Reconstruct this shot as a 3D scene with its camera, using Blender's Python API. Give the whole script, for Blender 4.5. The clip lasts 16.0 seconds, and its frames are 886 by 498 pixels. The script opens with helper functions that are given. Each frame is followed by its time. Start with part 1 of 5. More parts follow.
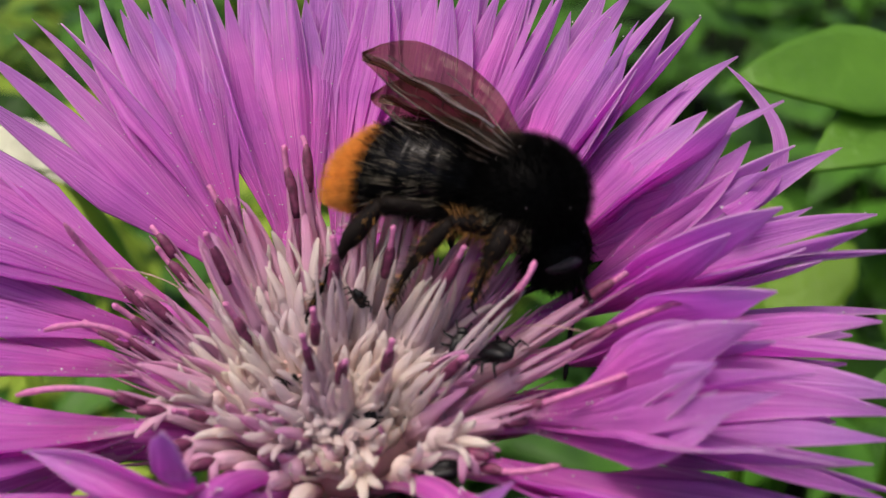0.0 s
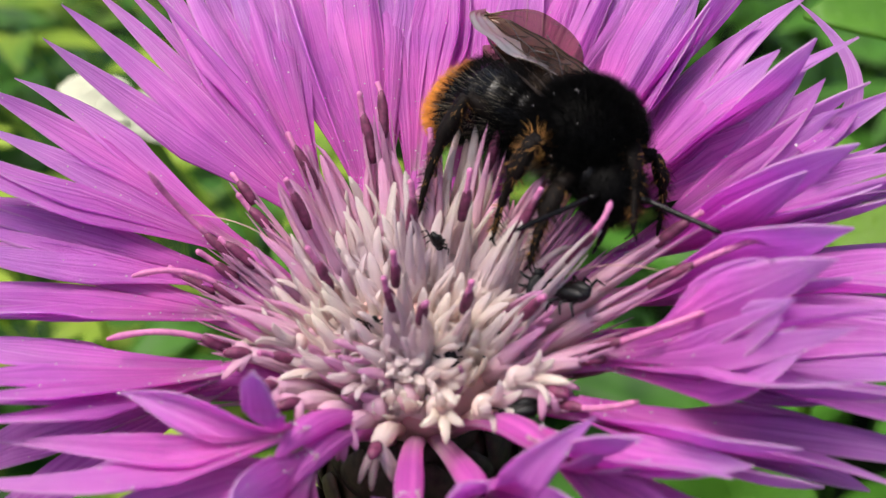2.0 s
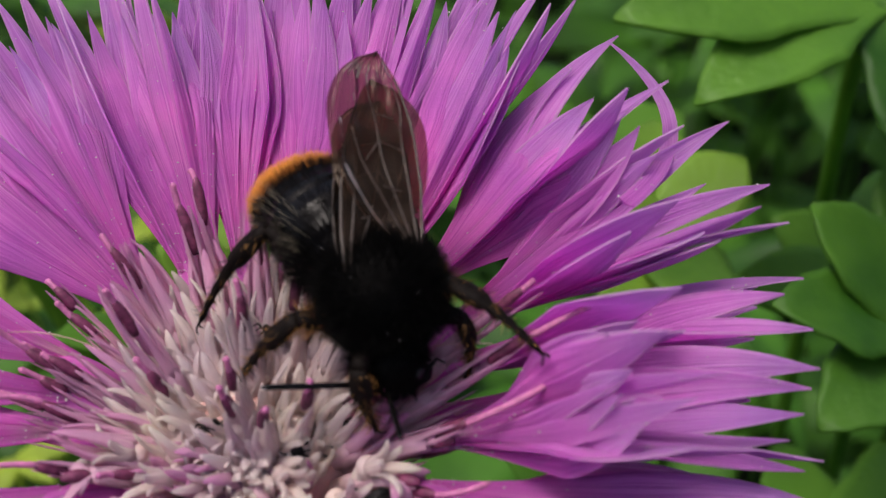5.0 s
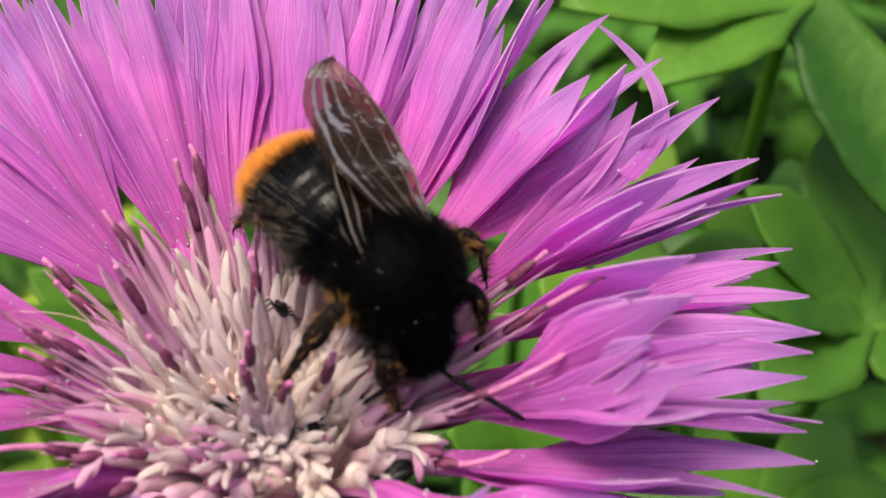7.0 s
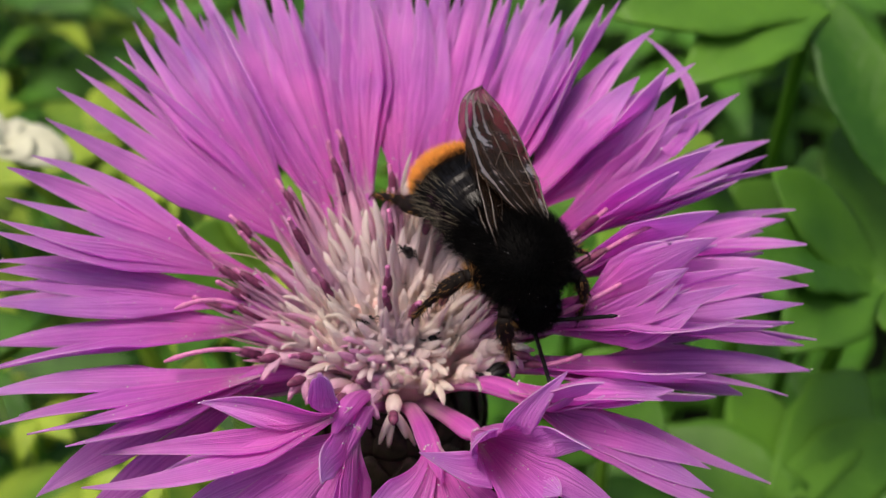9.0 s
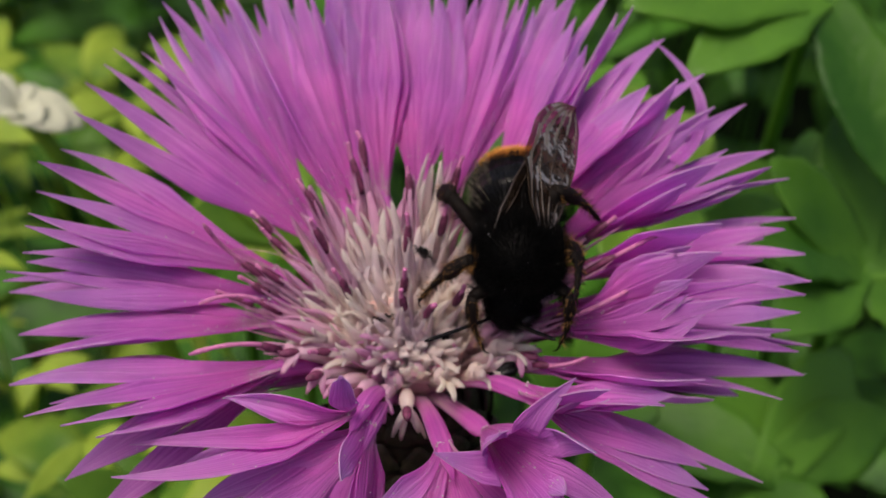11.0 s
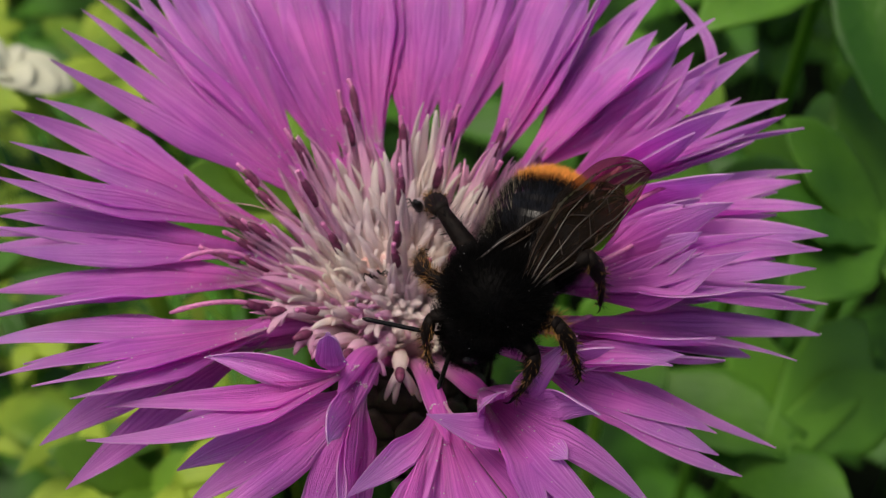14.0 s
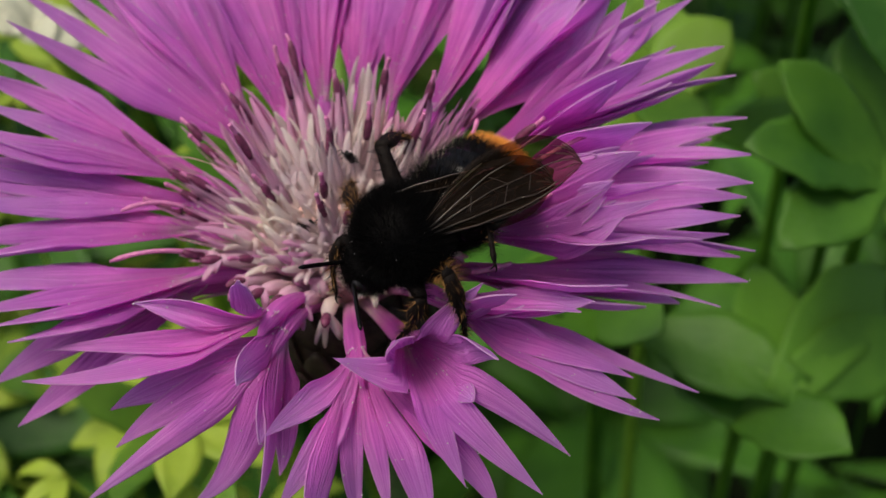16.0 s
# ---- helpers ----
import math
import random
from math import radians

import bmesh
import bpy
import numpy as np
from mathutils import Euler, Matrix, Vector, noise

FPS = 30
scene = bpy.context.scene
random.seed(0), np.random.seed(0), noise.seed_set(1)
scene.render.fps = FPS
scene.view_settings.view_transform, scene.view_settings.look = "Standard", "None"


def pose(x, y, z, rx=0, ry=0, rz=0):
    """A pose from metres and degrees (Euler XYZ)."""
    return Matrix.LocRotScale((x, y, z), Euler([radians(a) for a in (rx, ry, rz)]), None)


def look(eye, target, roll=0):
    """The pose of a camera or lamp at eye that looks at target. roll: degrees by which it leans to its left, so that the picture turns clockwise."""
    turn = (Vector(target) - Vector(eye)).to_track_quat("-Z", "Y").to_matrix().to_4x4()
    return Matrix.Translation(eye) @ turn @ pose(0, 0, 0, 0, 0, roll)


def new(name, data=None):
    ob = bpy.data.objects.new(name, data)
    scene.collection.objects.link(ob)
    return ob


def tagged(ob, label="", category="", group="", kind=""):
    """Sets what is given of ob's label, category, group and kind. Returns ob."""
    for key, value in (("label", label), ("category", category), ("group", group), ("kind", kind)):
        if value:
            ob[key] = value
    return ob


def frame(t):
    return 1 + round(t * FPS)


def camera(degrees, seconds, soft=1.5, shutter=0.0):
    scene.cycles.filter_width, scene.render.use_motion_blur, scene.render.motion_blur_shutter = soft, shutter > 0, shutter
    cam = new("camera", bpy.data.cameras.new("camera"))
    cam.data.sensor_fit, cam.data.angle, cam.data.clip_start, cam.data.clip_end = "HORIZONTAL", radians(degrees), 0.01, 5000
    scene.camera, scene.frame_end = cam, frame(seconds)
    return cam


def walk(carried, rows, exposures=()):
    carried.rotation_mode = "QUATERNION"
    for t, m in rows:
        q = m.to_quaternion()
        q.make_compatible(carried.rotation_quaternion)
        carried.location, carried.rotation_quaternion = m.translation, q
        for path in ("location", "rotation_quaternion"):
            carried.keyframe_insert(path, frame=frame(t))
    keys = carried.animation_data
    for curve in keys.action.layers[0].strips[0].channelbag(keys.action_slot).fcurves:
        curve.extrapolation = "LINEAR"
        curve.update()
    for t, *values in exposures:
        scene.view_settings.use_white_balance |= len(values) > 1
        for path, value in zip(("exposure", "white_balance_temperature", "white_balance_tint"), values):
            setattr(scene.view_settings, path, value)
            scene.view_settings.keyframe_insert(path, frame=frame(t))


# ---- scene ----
MM = 0.001
SECONDS = 16.0

# ---- camera ----
cam = camera(38.2, SECONDS, soft=1.2)
cam.data.dof.use_dof = True
cam.data.dof.focus_distance = 0.068
cam.data.dof.aperture_fstop = 60.0

PATH = [
    (0.0, pose(0.01324, -0.04740, 0.37994, 59.62, -1.55, 10.70)),
    (0.5, pose(0.01128, -0.04933, 0.37928, 59.11, -1.21, 11.51)),
    (1.0, pose(0.01517, -0.04763, 0.37922, 59.03, 0.53, 14.42)),
    (1.5, pose(0.01134, -0.04591, 0.38174, 56.29, 0.24, 11.99)),
    (2.0, pose(0.01248, -0.04848, 0.38019, 57.27, 0.47, 12.41)),
    (2.5, pose(0.01129, -0.05192, 0.38110, 57.35, -0.04, 11.66)),
    (3.0, pose(0.01061, -0.05213, 0.38237, 56.86, 0.33, 12.06)),
    (3.5, pose(0.01074, -0.05153, 0.38208, 57.90, -0.77, 12.35)),
    (4.0, pose(0.01326, -0.04550, 0.38567, 54.70, 0.46, 8.94)),
    (6.5, pose(0.00840, -0.04347, 0.38358, 54.45, -0.40, -0.73)),
    (7.0, pose(0.00552, -0.04507, 0.38412, 54.61, -1.44, -2.36)),
    (7.5, pose(0.00224, -0.05100, 0.38548, 55.18, -2.00, -2.82)),
    (8.0, pose(0.00487, -0.05235, 0.39160, 52.69, -0.82, -1.40)),
    (8.5, pose(0.00263, -0.05841, 0.39079, 54.68, -0.76, -1.67)),
    (9.0, pose(0.00215, -0.06257, 0.39364, 54.46, -0.28, -0.63)),
    (9.5, pose(0.00090, -0.06455, 0.39949, 53.18, -1.46, -0.52)),
    (12.0, pose(-0.00034, -0.06164, 0.39611, 51.52, -2.06, -0.31)),
    (12.5, pose(-0.00105, -0.06408, 0.39402, 52.75, -2.26, -0.66)),
    (13.0, pose(0.00163, -0.06219, 0.39512, 51.62, -1.67, -0.08)),
    (13.5, pose(-0.00029, -0.06254, 0.39372, 51.26, -2.01, -0.62)),
    (14.0, pose(0.00130, -0.06043, 0.39477, 50.83, -1.49, 0.06)),
    (14.5, pose(0.00276, -0.06159, 0.39406, 50.26, -0.61, 0.54)),
    (15.0, pose(0.01157, -0.05920, 0.39751, 48.85, 2.38, 2.84)),
    (15.5, pose(0.00649, -0.06175, 0.39646, 48.45, 0.07, 1.75)),
    (16.0, pose(0.01271, -0.06156, 0.39653, 48.26, 2.08, 3.76)),
]
EXPOSURES = [(t, e + 0.54, k, tint) for t, e, k, tint in (
    (0.0, -0.13, 6700, 16), (0.5, -0.42, 6600, 16), (1.0, -0.5, 6500, 16), (1.5, 0.0, 6400, 14), (2.0, 0.28, 6400, 12), (2.5, 0.32, 6300, 13), (3.0, 0.02, 6300, 15), (3.5, -0.33, 6200, 17), (4.0, -0.42, 6200, 19),
    (6.5, 0.16, 6900, 12), (7.0, 0.34, 6900, 12), (7.5, 0.54, 6900, 12), (8.5, 0.29, 6850, 14), (9.5, -0.28, 6800, 15), (12.0, -0.43, 6750, 13), (16.0, -0.39, 6750, 11))]
walk(cam, PATH, EXPOSURES)

# ---- daylight ----
SUN_UP, SUN_FROM = 70.0, 205.0      # elevation; direction the light comes from, degrees from +x towards +y
world = bpy.data.worlds.new("sky")
scene.world = world
world.use_nodes = True
wn = world.node_tree.nodes
sky = wn.new("ShaderNodeTexSky")
sky.sky_type = "NISHITA"
sky.sun_disc = False
sky.sun_elevation = radians(SUN_UP)
sky.sun_rotation = radians(90.0 - SUN_FROM)
sky.dust_density = 5.0
sky.ozone_density = 0.4
wn["Background"].inputs["Strength"].default_value = 0.125
world.node_tree.links.new(sky.outputs["Color"], wn["Background"].inputs["Color"])
sun = new("sun", bpy.data.lights.new("sun", "SUN"))
sun.data.energy, sun.data.angle, sun.data.color = 1.9, radians(24.0), (1.0, 0.95, 0.88)
a, b = radians(SUN_UP), radians(SUN_FROM)
sun.matrix_world = look((math.cos(a) * math.cos(b), math.cos(a) * math.sin(b), math.sin(a)), (0, 0, 0))


# ---- materials ----
def material(name, rough=0.5, spec=0.4, metal=0.0):
    m = bpy.data.materials.new(name)
    m.use_nodes = True
    n = m.node_tree.nodes
    p = n["Principled BSDF"]
    p.inputs["Roughness"].default_value = rough
    p.inputs["Specular IOR Level"].default_value = spec
    p.inputs["Metallic"].default_value = metal
    return m, n, m.node_tree.links, p


def node(n, kind, **values):
    x = n.new(kind)
    for k, v in values.items():
        x.inputs[k.replace("_", " ")].default_value = v
    return x


def ramp(n, stops):
    r = n.new("ShaderNodeValToRGB")
    e = r.color_ramp.elements
    while len(e) < len(stops):
        e.new(0.5)
    for el, (pos, col) in zip(e, stops):
        el.position, el.color = pos, (*col, 1.0)
    return r


def blend(n, l, kind, fac, a, b):
    x = n.new("ShaderNodeMix")
    x.data_type, x.blend_type = "RGBA", kind
    for sock, v in ((x.inputs[0], fac), (x.inputs[6], a), (x.inputs[7], b)):
        if isinstance(v, bpy.types.NodeSocket):
            l.new(v, sock)
        else:
            sock.default_value = v
    return x.outputs[2]


def translucent(n, l, p, col, share):
    """Light passes through thin plant tissue."""
    t = n.new("ShaderNodeBsdfTranslucent")
    mix = n.new("ShaderNodeMixShader")
    mix.inputs[0].default_value = share
    l.new(col, t.inputs["Color"])
    l.new(p.outputs[0], mix.inputs[1])
    l.new(t.outputs[0], mix.inputs[2])
    l.new(mix.outputs[0], n["Material Output"].inputs["Surface"])
    return t


def petal_material(name, stops, share=0.5, rough=0.42, vein=0.5, spec=0.35, margin=0.0):
    """Ligule tissue: colour along the petal, fine veins across it, small cells as relief."""
    m, n, l, p = material(name, rough, spec)
    uv = n.new("ShaderNodeUVMap")
    uv.uv_map = "along"
    sep = n.new("ShaderNodeSeparateXYZ")
    l.new(uv.outputs[0], sep.inputs[0])
    r = ramp(n, stops)
    info = n.new("ShaderNodeObjectInfo")
    jit = n.new("ShaderNodeMapRange")
    jit.inputs["To Min"].default_value, jit.inputs["To Max"].default_value = -0.12, 0.12
    l.new(info.outputs["Random"], jit.inputs["Value"])
    addn = n.new("ShaderNodeMath")
    l.new(sep.outputs["Y"], addn.inputs[0])
    l.new(jit.outputs[0], addn.inputs[1])
    l.new(addn.outputs[0], r.inputs[0])
    mp = n.new("ShaderNodeMapping")
    mp.inputs["Scale"].default_value = (12.0, 0.8, 1.0)
    l.new(uv.outputs[0], mp.inputs[0])
    off = n.new("ShaderNodeCombineXYZ")
    l.new(info.outputs["Random"], off.inputs["Z"])
    v2 = n.new("ShaderNodeVectorMath")
    sc = n.new("ShaderNodeVectorMath")
    sc.operation = "SCALE"
    sc.inputs["Scale"].default_value = 37.0
    l.new(off.outputs[0], sc.inputs[0])
    l.new(mp.outputs[0], v2.inputs[0])
    l.new(sc.outputs[0], v2.inputs[1])
    nz = node(n, "ShaderNodeTexNoise", Scale=1.6, Detail=5.0, Roughness=0.6)
    l.new(v2.outputs[0], nz.inputs["Vector"])
    streak = ramp(n, [(0.3, (0.70, 0.56, 0.74)), (0.5, (1, 1, 1)), (0.7, (1.2, 1.9, 1.2))])
    l.new(nz.outputs["Fac"], streak.inputs[0])
    co = n.new("ShaderNodeTexCoord")
    big = node(n, "ShaderNodeTexNoise", Scale=220.0, Detail=3.0)
    l.new(co.outputs["Object"], big.inputs["Vector"])
    patch = ramp(n, [(0.3, (0.80, 0.72, 0.88)), (0.7, (1.10, 1.16, 1.05))])
    l.new(big.outputs["Fac"], patch.inputs[0])
    c1 = blend(n, l, "MULTIPLY", vein, r.outputs[0], streak.outputs[0])
    c2 = blend(n, l, "MULTIPLY", 0.8, c1, patch.outputs[0])
    rim = ramp(n, [(0.0, (1, 1, 1)), (0.06, (0, 0, 0)), (0.94, (0, 0, 0)), (1.0, (1, 1, 1))])
    l.new(sep.outputs["X"], rim.inputs[0])
    rimf = n.new("ShaderNodeMath")
    rimf.operation = "MULTIPLY"
    rimf.inputs[1].default_value = margin
    l.new(rim.outputs[0], rimf.inputs[0])
    c2 = blend(n, l, "MIX", rimf.outputs[0], c2, (0.88, 0.60, 0.84, 1.0))
    l.new(c2, p.inputs["Base Color"])
    fine = node(n, "ShaderNodeTexNoise", Scale=9000.0, Detail=2.0)
    l.new(co.outputs["Object"], fine.inputs["Vector"])
    h = n.new("ShaderNodeMath")
    h.operation = "MULTIPLY_ADD"
    h.inputs[1].default_value = 0.25
    l.new(fine.outputs["Fac"], h.inputs[0])
    l.new(nz.outputs["Fac"], h.inputs[2])
    bump = n.new("ShaderNodeBump")
    bump.inputs["Strength"].default_value = 0.65
    bump.inputs["Distance"].default_value = 0.0004
    l.new(h.outputs[0], bump.inputs["Height"])
    l.new(bump.outputs[0], p.inputs["Normal"])
    p.inputs["Sheen Weight"].default_value = 0.22 if margin else 0.0
    p.inputs["Sheen Roughness"].default_value = 0.4
    t = translucent(n, l, p, c2, share)
    l.new(bump.outputs[0], t.inputs["Normal"])
    return m


def plain(name, base, rough=0.5, spec=0.4, scale=800.0, vary=0.25, bump=0.2, share=0.0, step=0.0001):
    """Matter of one colour with blotches and grain."""
    m, n, l, p = material(name, rough, spec)
    co = n.new("ShaderNodeTexCoord")
    nz = node(n, "ShaderNodeTexNoise", Scale=scale, Detail=5.0)
    l.new(co.outputs["Object"], nz.inputs["Vector"])
    lo = tuple(c * (1 - vary) for c in base)
    hi = tuple(min(1.0, c * (1 + vary)) for c in base)
    r = ramp(n, [(0.3, lo), (0.7, hi)])
    l.new(nz.outputs["Fac"], r.inputs[0])
    col = r.outputs[0]
    l.new(col, p.inputs["Base Color"])
    if bump:
        f = node(n, "ShaderNodeTexNoise", Scale=scale * 6, Detail=3.0)
        l.new(co.outputs["Object"], f.inputs["Vector"])
        bp = n.new("ShaderNodeBump")
        bp.inputs["Strength"].default_value, bp.inputs["Distance"].default_value = bump, step
        l.new(f.outputs["Fac"], bp.inputs["Height"])
        l.new(bp.outputs[0], p.inputs["Normal"])
    if share:
        translucent(n, l, p, col, share)
    return m


def leaf_material(name, dark, light, share=0.3, rough=0.5):
    m, n, l, p = material(name, rough, 0.35)
    co = n.new("ShaderNodeTexCoord")
    info = n.new("ShaderNodeObjectInfo")
    geo = n.new("ShaderNodeNewGeometry")
    nz = node(n, "ShaderNodeTexNoise", Scale=60.0, Detail=6.0)
    l.new(co.outputs["Object"], nz.inputs["Vector"])
    s = n.new("ShaderNodeMath")
    l.new(info.outputs["Random"], s.inputs[0])
    l.new(geo.outputs["Random Per Island"], s.inputs[1])
    f = n.new("ShaderNodeMath")
    f.operation = "MULTIPLY_ADD"
    f.inputs[1].default_value, f.inputs[2].default_value = 0.3, -0.25
    l.new(s.outputs[0], f.inputs[0])
    g = n.new("ShaderNodeMath")
    l.new(f.outputs[0], g.inputs[0])
    l.new(nz.outputs["Fac"], g.inputs[1])
    r = ramp(n, [(0.32, dark), (0.66, light)])
    l.new(g.outputs[0], r.inputs[0])
    l.new(r.outputs[0], p.inputs["Base Color"])
    fine = node(n, "ShaderNodeTexNoise", Scale=900.0, Detail=3.0)
    l.new(co.outputs["Object"], fine.inputs["Vector"])
    bp = n.new("ShaderNodeBump")
    bp.inputs["Strength"].default_value, bp.inputs["Distance"].default_value = 0.4, 0.0006
    l.new(fine.outputs["Fac"], bp.inputs["Height"])
    l.new(bp.outputs[0], p.inputs["Normal"])
    translucent(n, l, p, r.outputs[0], share)
    return m


M_PETAL = petal_material("petal", [(0.0, (0.82, 0.44, 0.66)), (0.14, (0.86, 0.17, 0.70)), (0.5, (0.885, 0.23, 0.81)), (1.0, (0.86, 0.40, 0.92))], 0.62, 0.36, 0.72, 0.6, 0.7)
M_DISC = petal_material("disc_floret_white", [(0.0, (0.95, 0.70, 0.68)), (0.45, (0.96, 0.80, 0.75)), (1.0, (0.975, 0.88, 0.82))], 0.5, 0.55, 0.08)
M_DISC_PINK = petal_material("disc_floret_pink", [(0.0, (0.94, 0.76, 0.72)), (0.4, (0.93, 0.64, 0.73)), (1.0, (0.87, 0.42, 0.68))], 0.42, 0.5, 0.2)
M_ANTHER = plain("anther", (0.14, 0.028, 0.07), 0.5, 0.4, 3000, 0.5, 0.3)
M_STYLE = plain("style", (0.62, 0.20, 0.40), 0.5, 0.4, 3000, 0.25, 0.3, 0.2)
M_CUSHION = plain("cushion", (0.74, 0.46, 0.42), 0.6, 0.3, 1500, 0.08, 0.4, 0.15)
M_BRACT = plain("bract", (0.032, 0.021, 0.013), 0.6, 0.3, 2000, 0.5, 0.4)
M_STEM = plain("stem", (0.09, 0.14, 0.04), 0.6, 0.3, 900, 0.3, 0.3)
M_LEAF = leaf_material("leaf", (0.016, 0.075, 0.004), (0.075, 0.235, 0.016), 0.4)
M_LEAF_LIGHT = leaf_material("leaf_light", (0.024, 0.105, 0.006), (0.11, 0.285, 0.022), 0.4)
M_LEAF_PALE = leaf_material("leaf_pale", (0.05, 0.15, 0.01), (0.20, 0.38, 0.035), 0.4)
# Yellow-green leaves; sunlight on the left foliage is put into the bright tone.
M_LEAF_YELLOW_SUN = leaf_material("leaf_yellow_sun", (0.10, 0.24, 0.018), (0.42, 0.56, 0.06), 0.5)
M_POLLEN = plain("pollen", (0.85, 0.80, 0.78), 0.3, 0.6, 3000, 0.1, 0.0)
M_WHITE = plain("white_petal", (0.62, 0.63, 0.46), 0.5, 0.3, 200, 0.15, 0.1, 0.3)


# ---- building helpers ----
def part(name, data, mat, parent=None, label="", m=None):
    """One mesh object under a thing or a part. data: (vertices in mm, faces, uv or None) or a bmesh in mm."""
    me = bpy.data.meshes.new(name)
    if isinstance(data, bmesh.types.BMesh):
        bmesh.ops.scale(data, vec=(MM, MM, MM), verts=data.verts)
        data.to_mesh(me)
        data.free()
    else:
        v, f, uv = data
        me.from_pydata([tuple(MM * c for c in p) for p in v], [], f)
        if uv is not None:
            lay = me.uv_layers.new(name="along")
            for lp in me.loops:
                lay.data[lp.index].uv = uv[lp.vertex_index]
    me.polygons.foreach_set("use_smooth", [True] * len(me.polygons))
    me.materials.append(mat)
    ob = new(name, me)
    if parent:
        ob.parent = parent
    if m is not None:
        ob.matrix_basis = m
    if label:
        ob["label"] = label
    return ob


def join(*pieces):
    """Several (vertices, faces, uv) as one."""
    v, f, uv = [], [], []
    for a, b, c in pieces:
        k = len(v)
        v += list(a)
        f += [tuple(i + k for i in q) for q in b]
        uv += list(c) if c is not None else [(0.5, 0.5)] * len(a)
    return v, f, uv


def bez(p0, p1, p2, k):
    p0, p1, p2 = Vector(p0), Vector(p1), Vector(p2)
    return [(1 - t) ** 2 * p0 + 2 * t * (1 - t) * p1 + t * t * p2 for t in (i / k for i in range(k + 1))]


def tube(path, radii, sides=8, v0=0.0, v1=1.0, flat=1.0, up=(0, 0, 1)):
    """A closed round stalk along a path; flat squeezes it along its normal."""
    up = Vector(up)
    v, f, uv = [], [], []
    k = len(path)
    for i, p in enumerate(path):
        d = (path[min(i + 1, k - 1)] - path[max(i - 1, 0)]).normalized()
        s = d.cross(up)
        s = s.normalized() if s.length > 1e-4 else d.orthogonal().normalized()
        n = s.cross(d).normalized()
        for j in range(sides):
            a = 2 * math.pi * j / sides
            v.append(p + s * (radii[i] * math.cos(a)) + n * (radii[i] * flat * math.sin(a)))
            uv.append((j / sides, v0 + (v1 - v0) * i / (k - 1)))
    for i in range(k - 1):
        for j in range(sides):
            q = (j + 1) % sides
            f.append((i * sides + j, i * sides + q, (i + 1) * sides + q, (i + 1) * sides + j))
    f.append(tuple(reversed(range(sides))))
    f.append(tuple((k - 1) * sides + j for j in range(sides)))
    return v, f, uv


def blade(path, up, widths, fold=0.25, ridge=0.05, cols=8, thick=0.12, twist=0.0, v0=0.0, v1=1.0, wave=0.0, phase=0.0):
    """A thin leaf with two faces and a rim: path, half widths, V fold, ridges along it, twist at the tip."""
    up = Vector(up)
    k = len(path)
    top, bot, uvs = [], [], []
    for i, p in enumerate(path):
        t = i / (k - 1)
        d = (path[min(i + 1, k - 1)] - path[max(i - 1, 0)]).normalized()
        s = d.cross(up).normalized()
        n = s.cross(d).normalized()
        a = twist * t
        s, n = s * math.cos(a) + n * math.sin(a), n * math.cos(a) - s * math.sin(a)
        for j in range(cols + 1):
            c = 2 * j / cols - 1
            h = fold * widths[i] * abs(c) ** 1.3 + ridge * (1 if j % 2 else -1) * min(1.0, widths[i])
            h += wave * widths[i] * c * math.sin(9 * t + phase)
            q = p + s * (c * widths[i]) + n * h
            top.append(q + n * thick * 0.5)
            bot.append(q - n * thick * 0.5)
            uvs.append((j / cols, v0 + (v1 - v0) * t))
    m = cols + 1
    f, nn = [], len(top)
    for i in range(k - 1):
        for j in range(cols):
            a, b, c, d = i * m + j, i * m + j + 1, (i + 1) * m + j + 1, (i + 1) * m + j
            f.append((a, b, c, d))
            f.append((nn + d, nn + c, nn + b, nn + a))
        for j, flip in ((0, False), (cols, True)):
            a, d = i * m + j, (i + 1) * m + j
            q = (a, d, nn + d, nn + a)
            f.append(tuple(reversed(q)) if flip else q)
    e = (k - 1) * m
    for j in range(cols):
        f.append((nn + j, nn + j + 1, j + 1, j))
        f.append((e + j, e + j + 1, nn + e + j + 1, nn + e + j))
    return top + bot, f, uvs + uvs


def ball(c, r, seg=12, rings=8):
    """An ellipsoid; c centre, r three radii."""
    v, f = [], []
    for i in range(rings + 1):
        th = math.pi * i / rings
        for j in range(seg):
            ph = 2 * math.pi * j / seg
            v.append(Vector((c[0] + r[0] * math.sin(th) * math.cos(ph), c[1] + r[1] * math.sin(th) * math.sin(ph), c[2] + r[2] * math.cos(th))))
    for i in range(rings):
        for j in range(seg):
            q = (j + 1) % seg
            f.append((i * seg + j, (i + 1) * seg + j, (i + 1) * seg + q, i * seg + q))
    return v, f, None


def polar(az, r, z):
    return Vector((r * math.cos(radians(az)), r * math.sin(radians(az)), z))



# ---- ground ----
FLOWER = pose(0, 0, 0.34, 9.93, -2.40, 1.68)
ROOT = FLOWER @ Vector((0, 0, -0.345))
ROOT.z = 0.0

M_GROUND, gn, gl, gp = material("soil", 0.95, 0.05)
gco = gn.new("ShaderNodeTexCoord")
gnz = node(gn, "ShaderNodeTexNoise", Scale=14.0, Detail=8.0, Roughness=0.65)
gl.new(gco.outputs["Object"], gnz.inputs["Vector"])
# Near-black soil tones carry the shade between the leaves in the colour.
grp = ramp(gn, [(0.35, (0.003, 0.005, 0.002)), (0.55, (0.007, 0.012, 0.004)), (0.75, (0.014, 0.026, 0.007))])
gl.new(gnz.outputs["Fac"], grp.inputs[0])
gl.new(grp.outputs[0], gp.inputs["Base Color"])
gbp = gn.new("ShaderNodeBump")
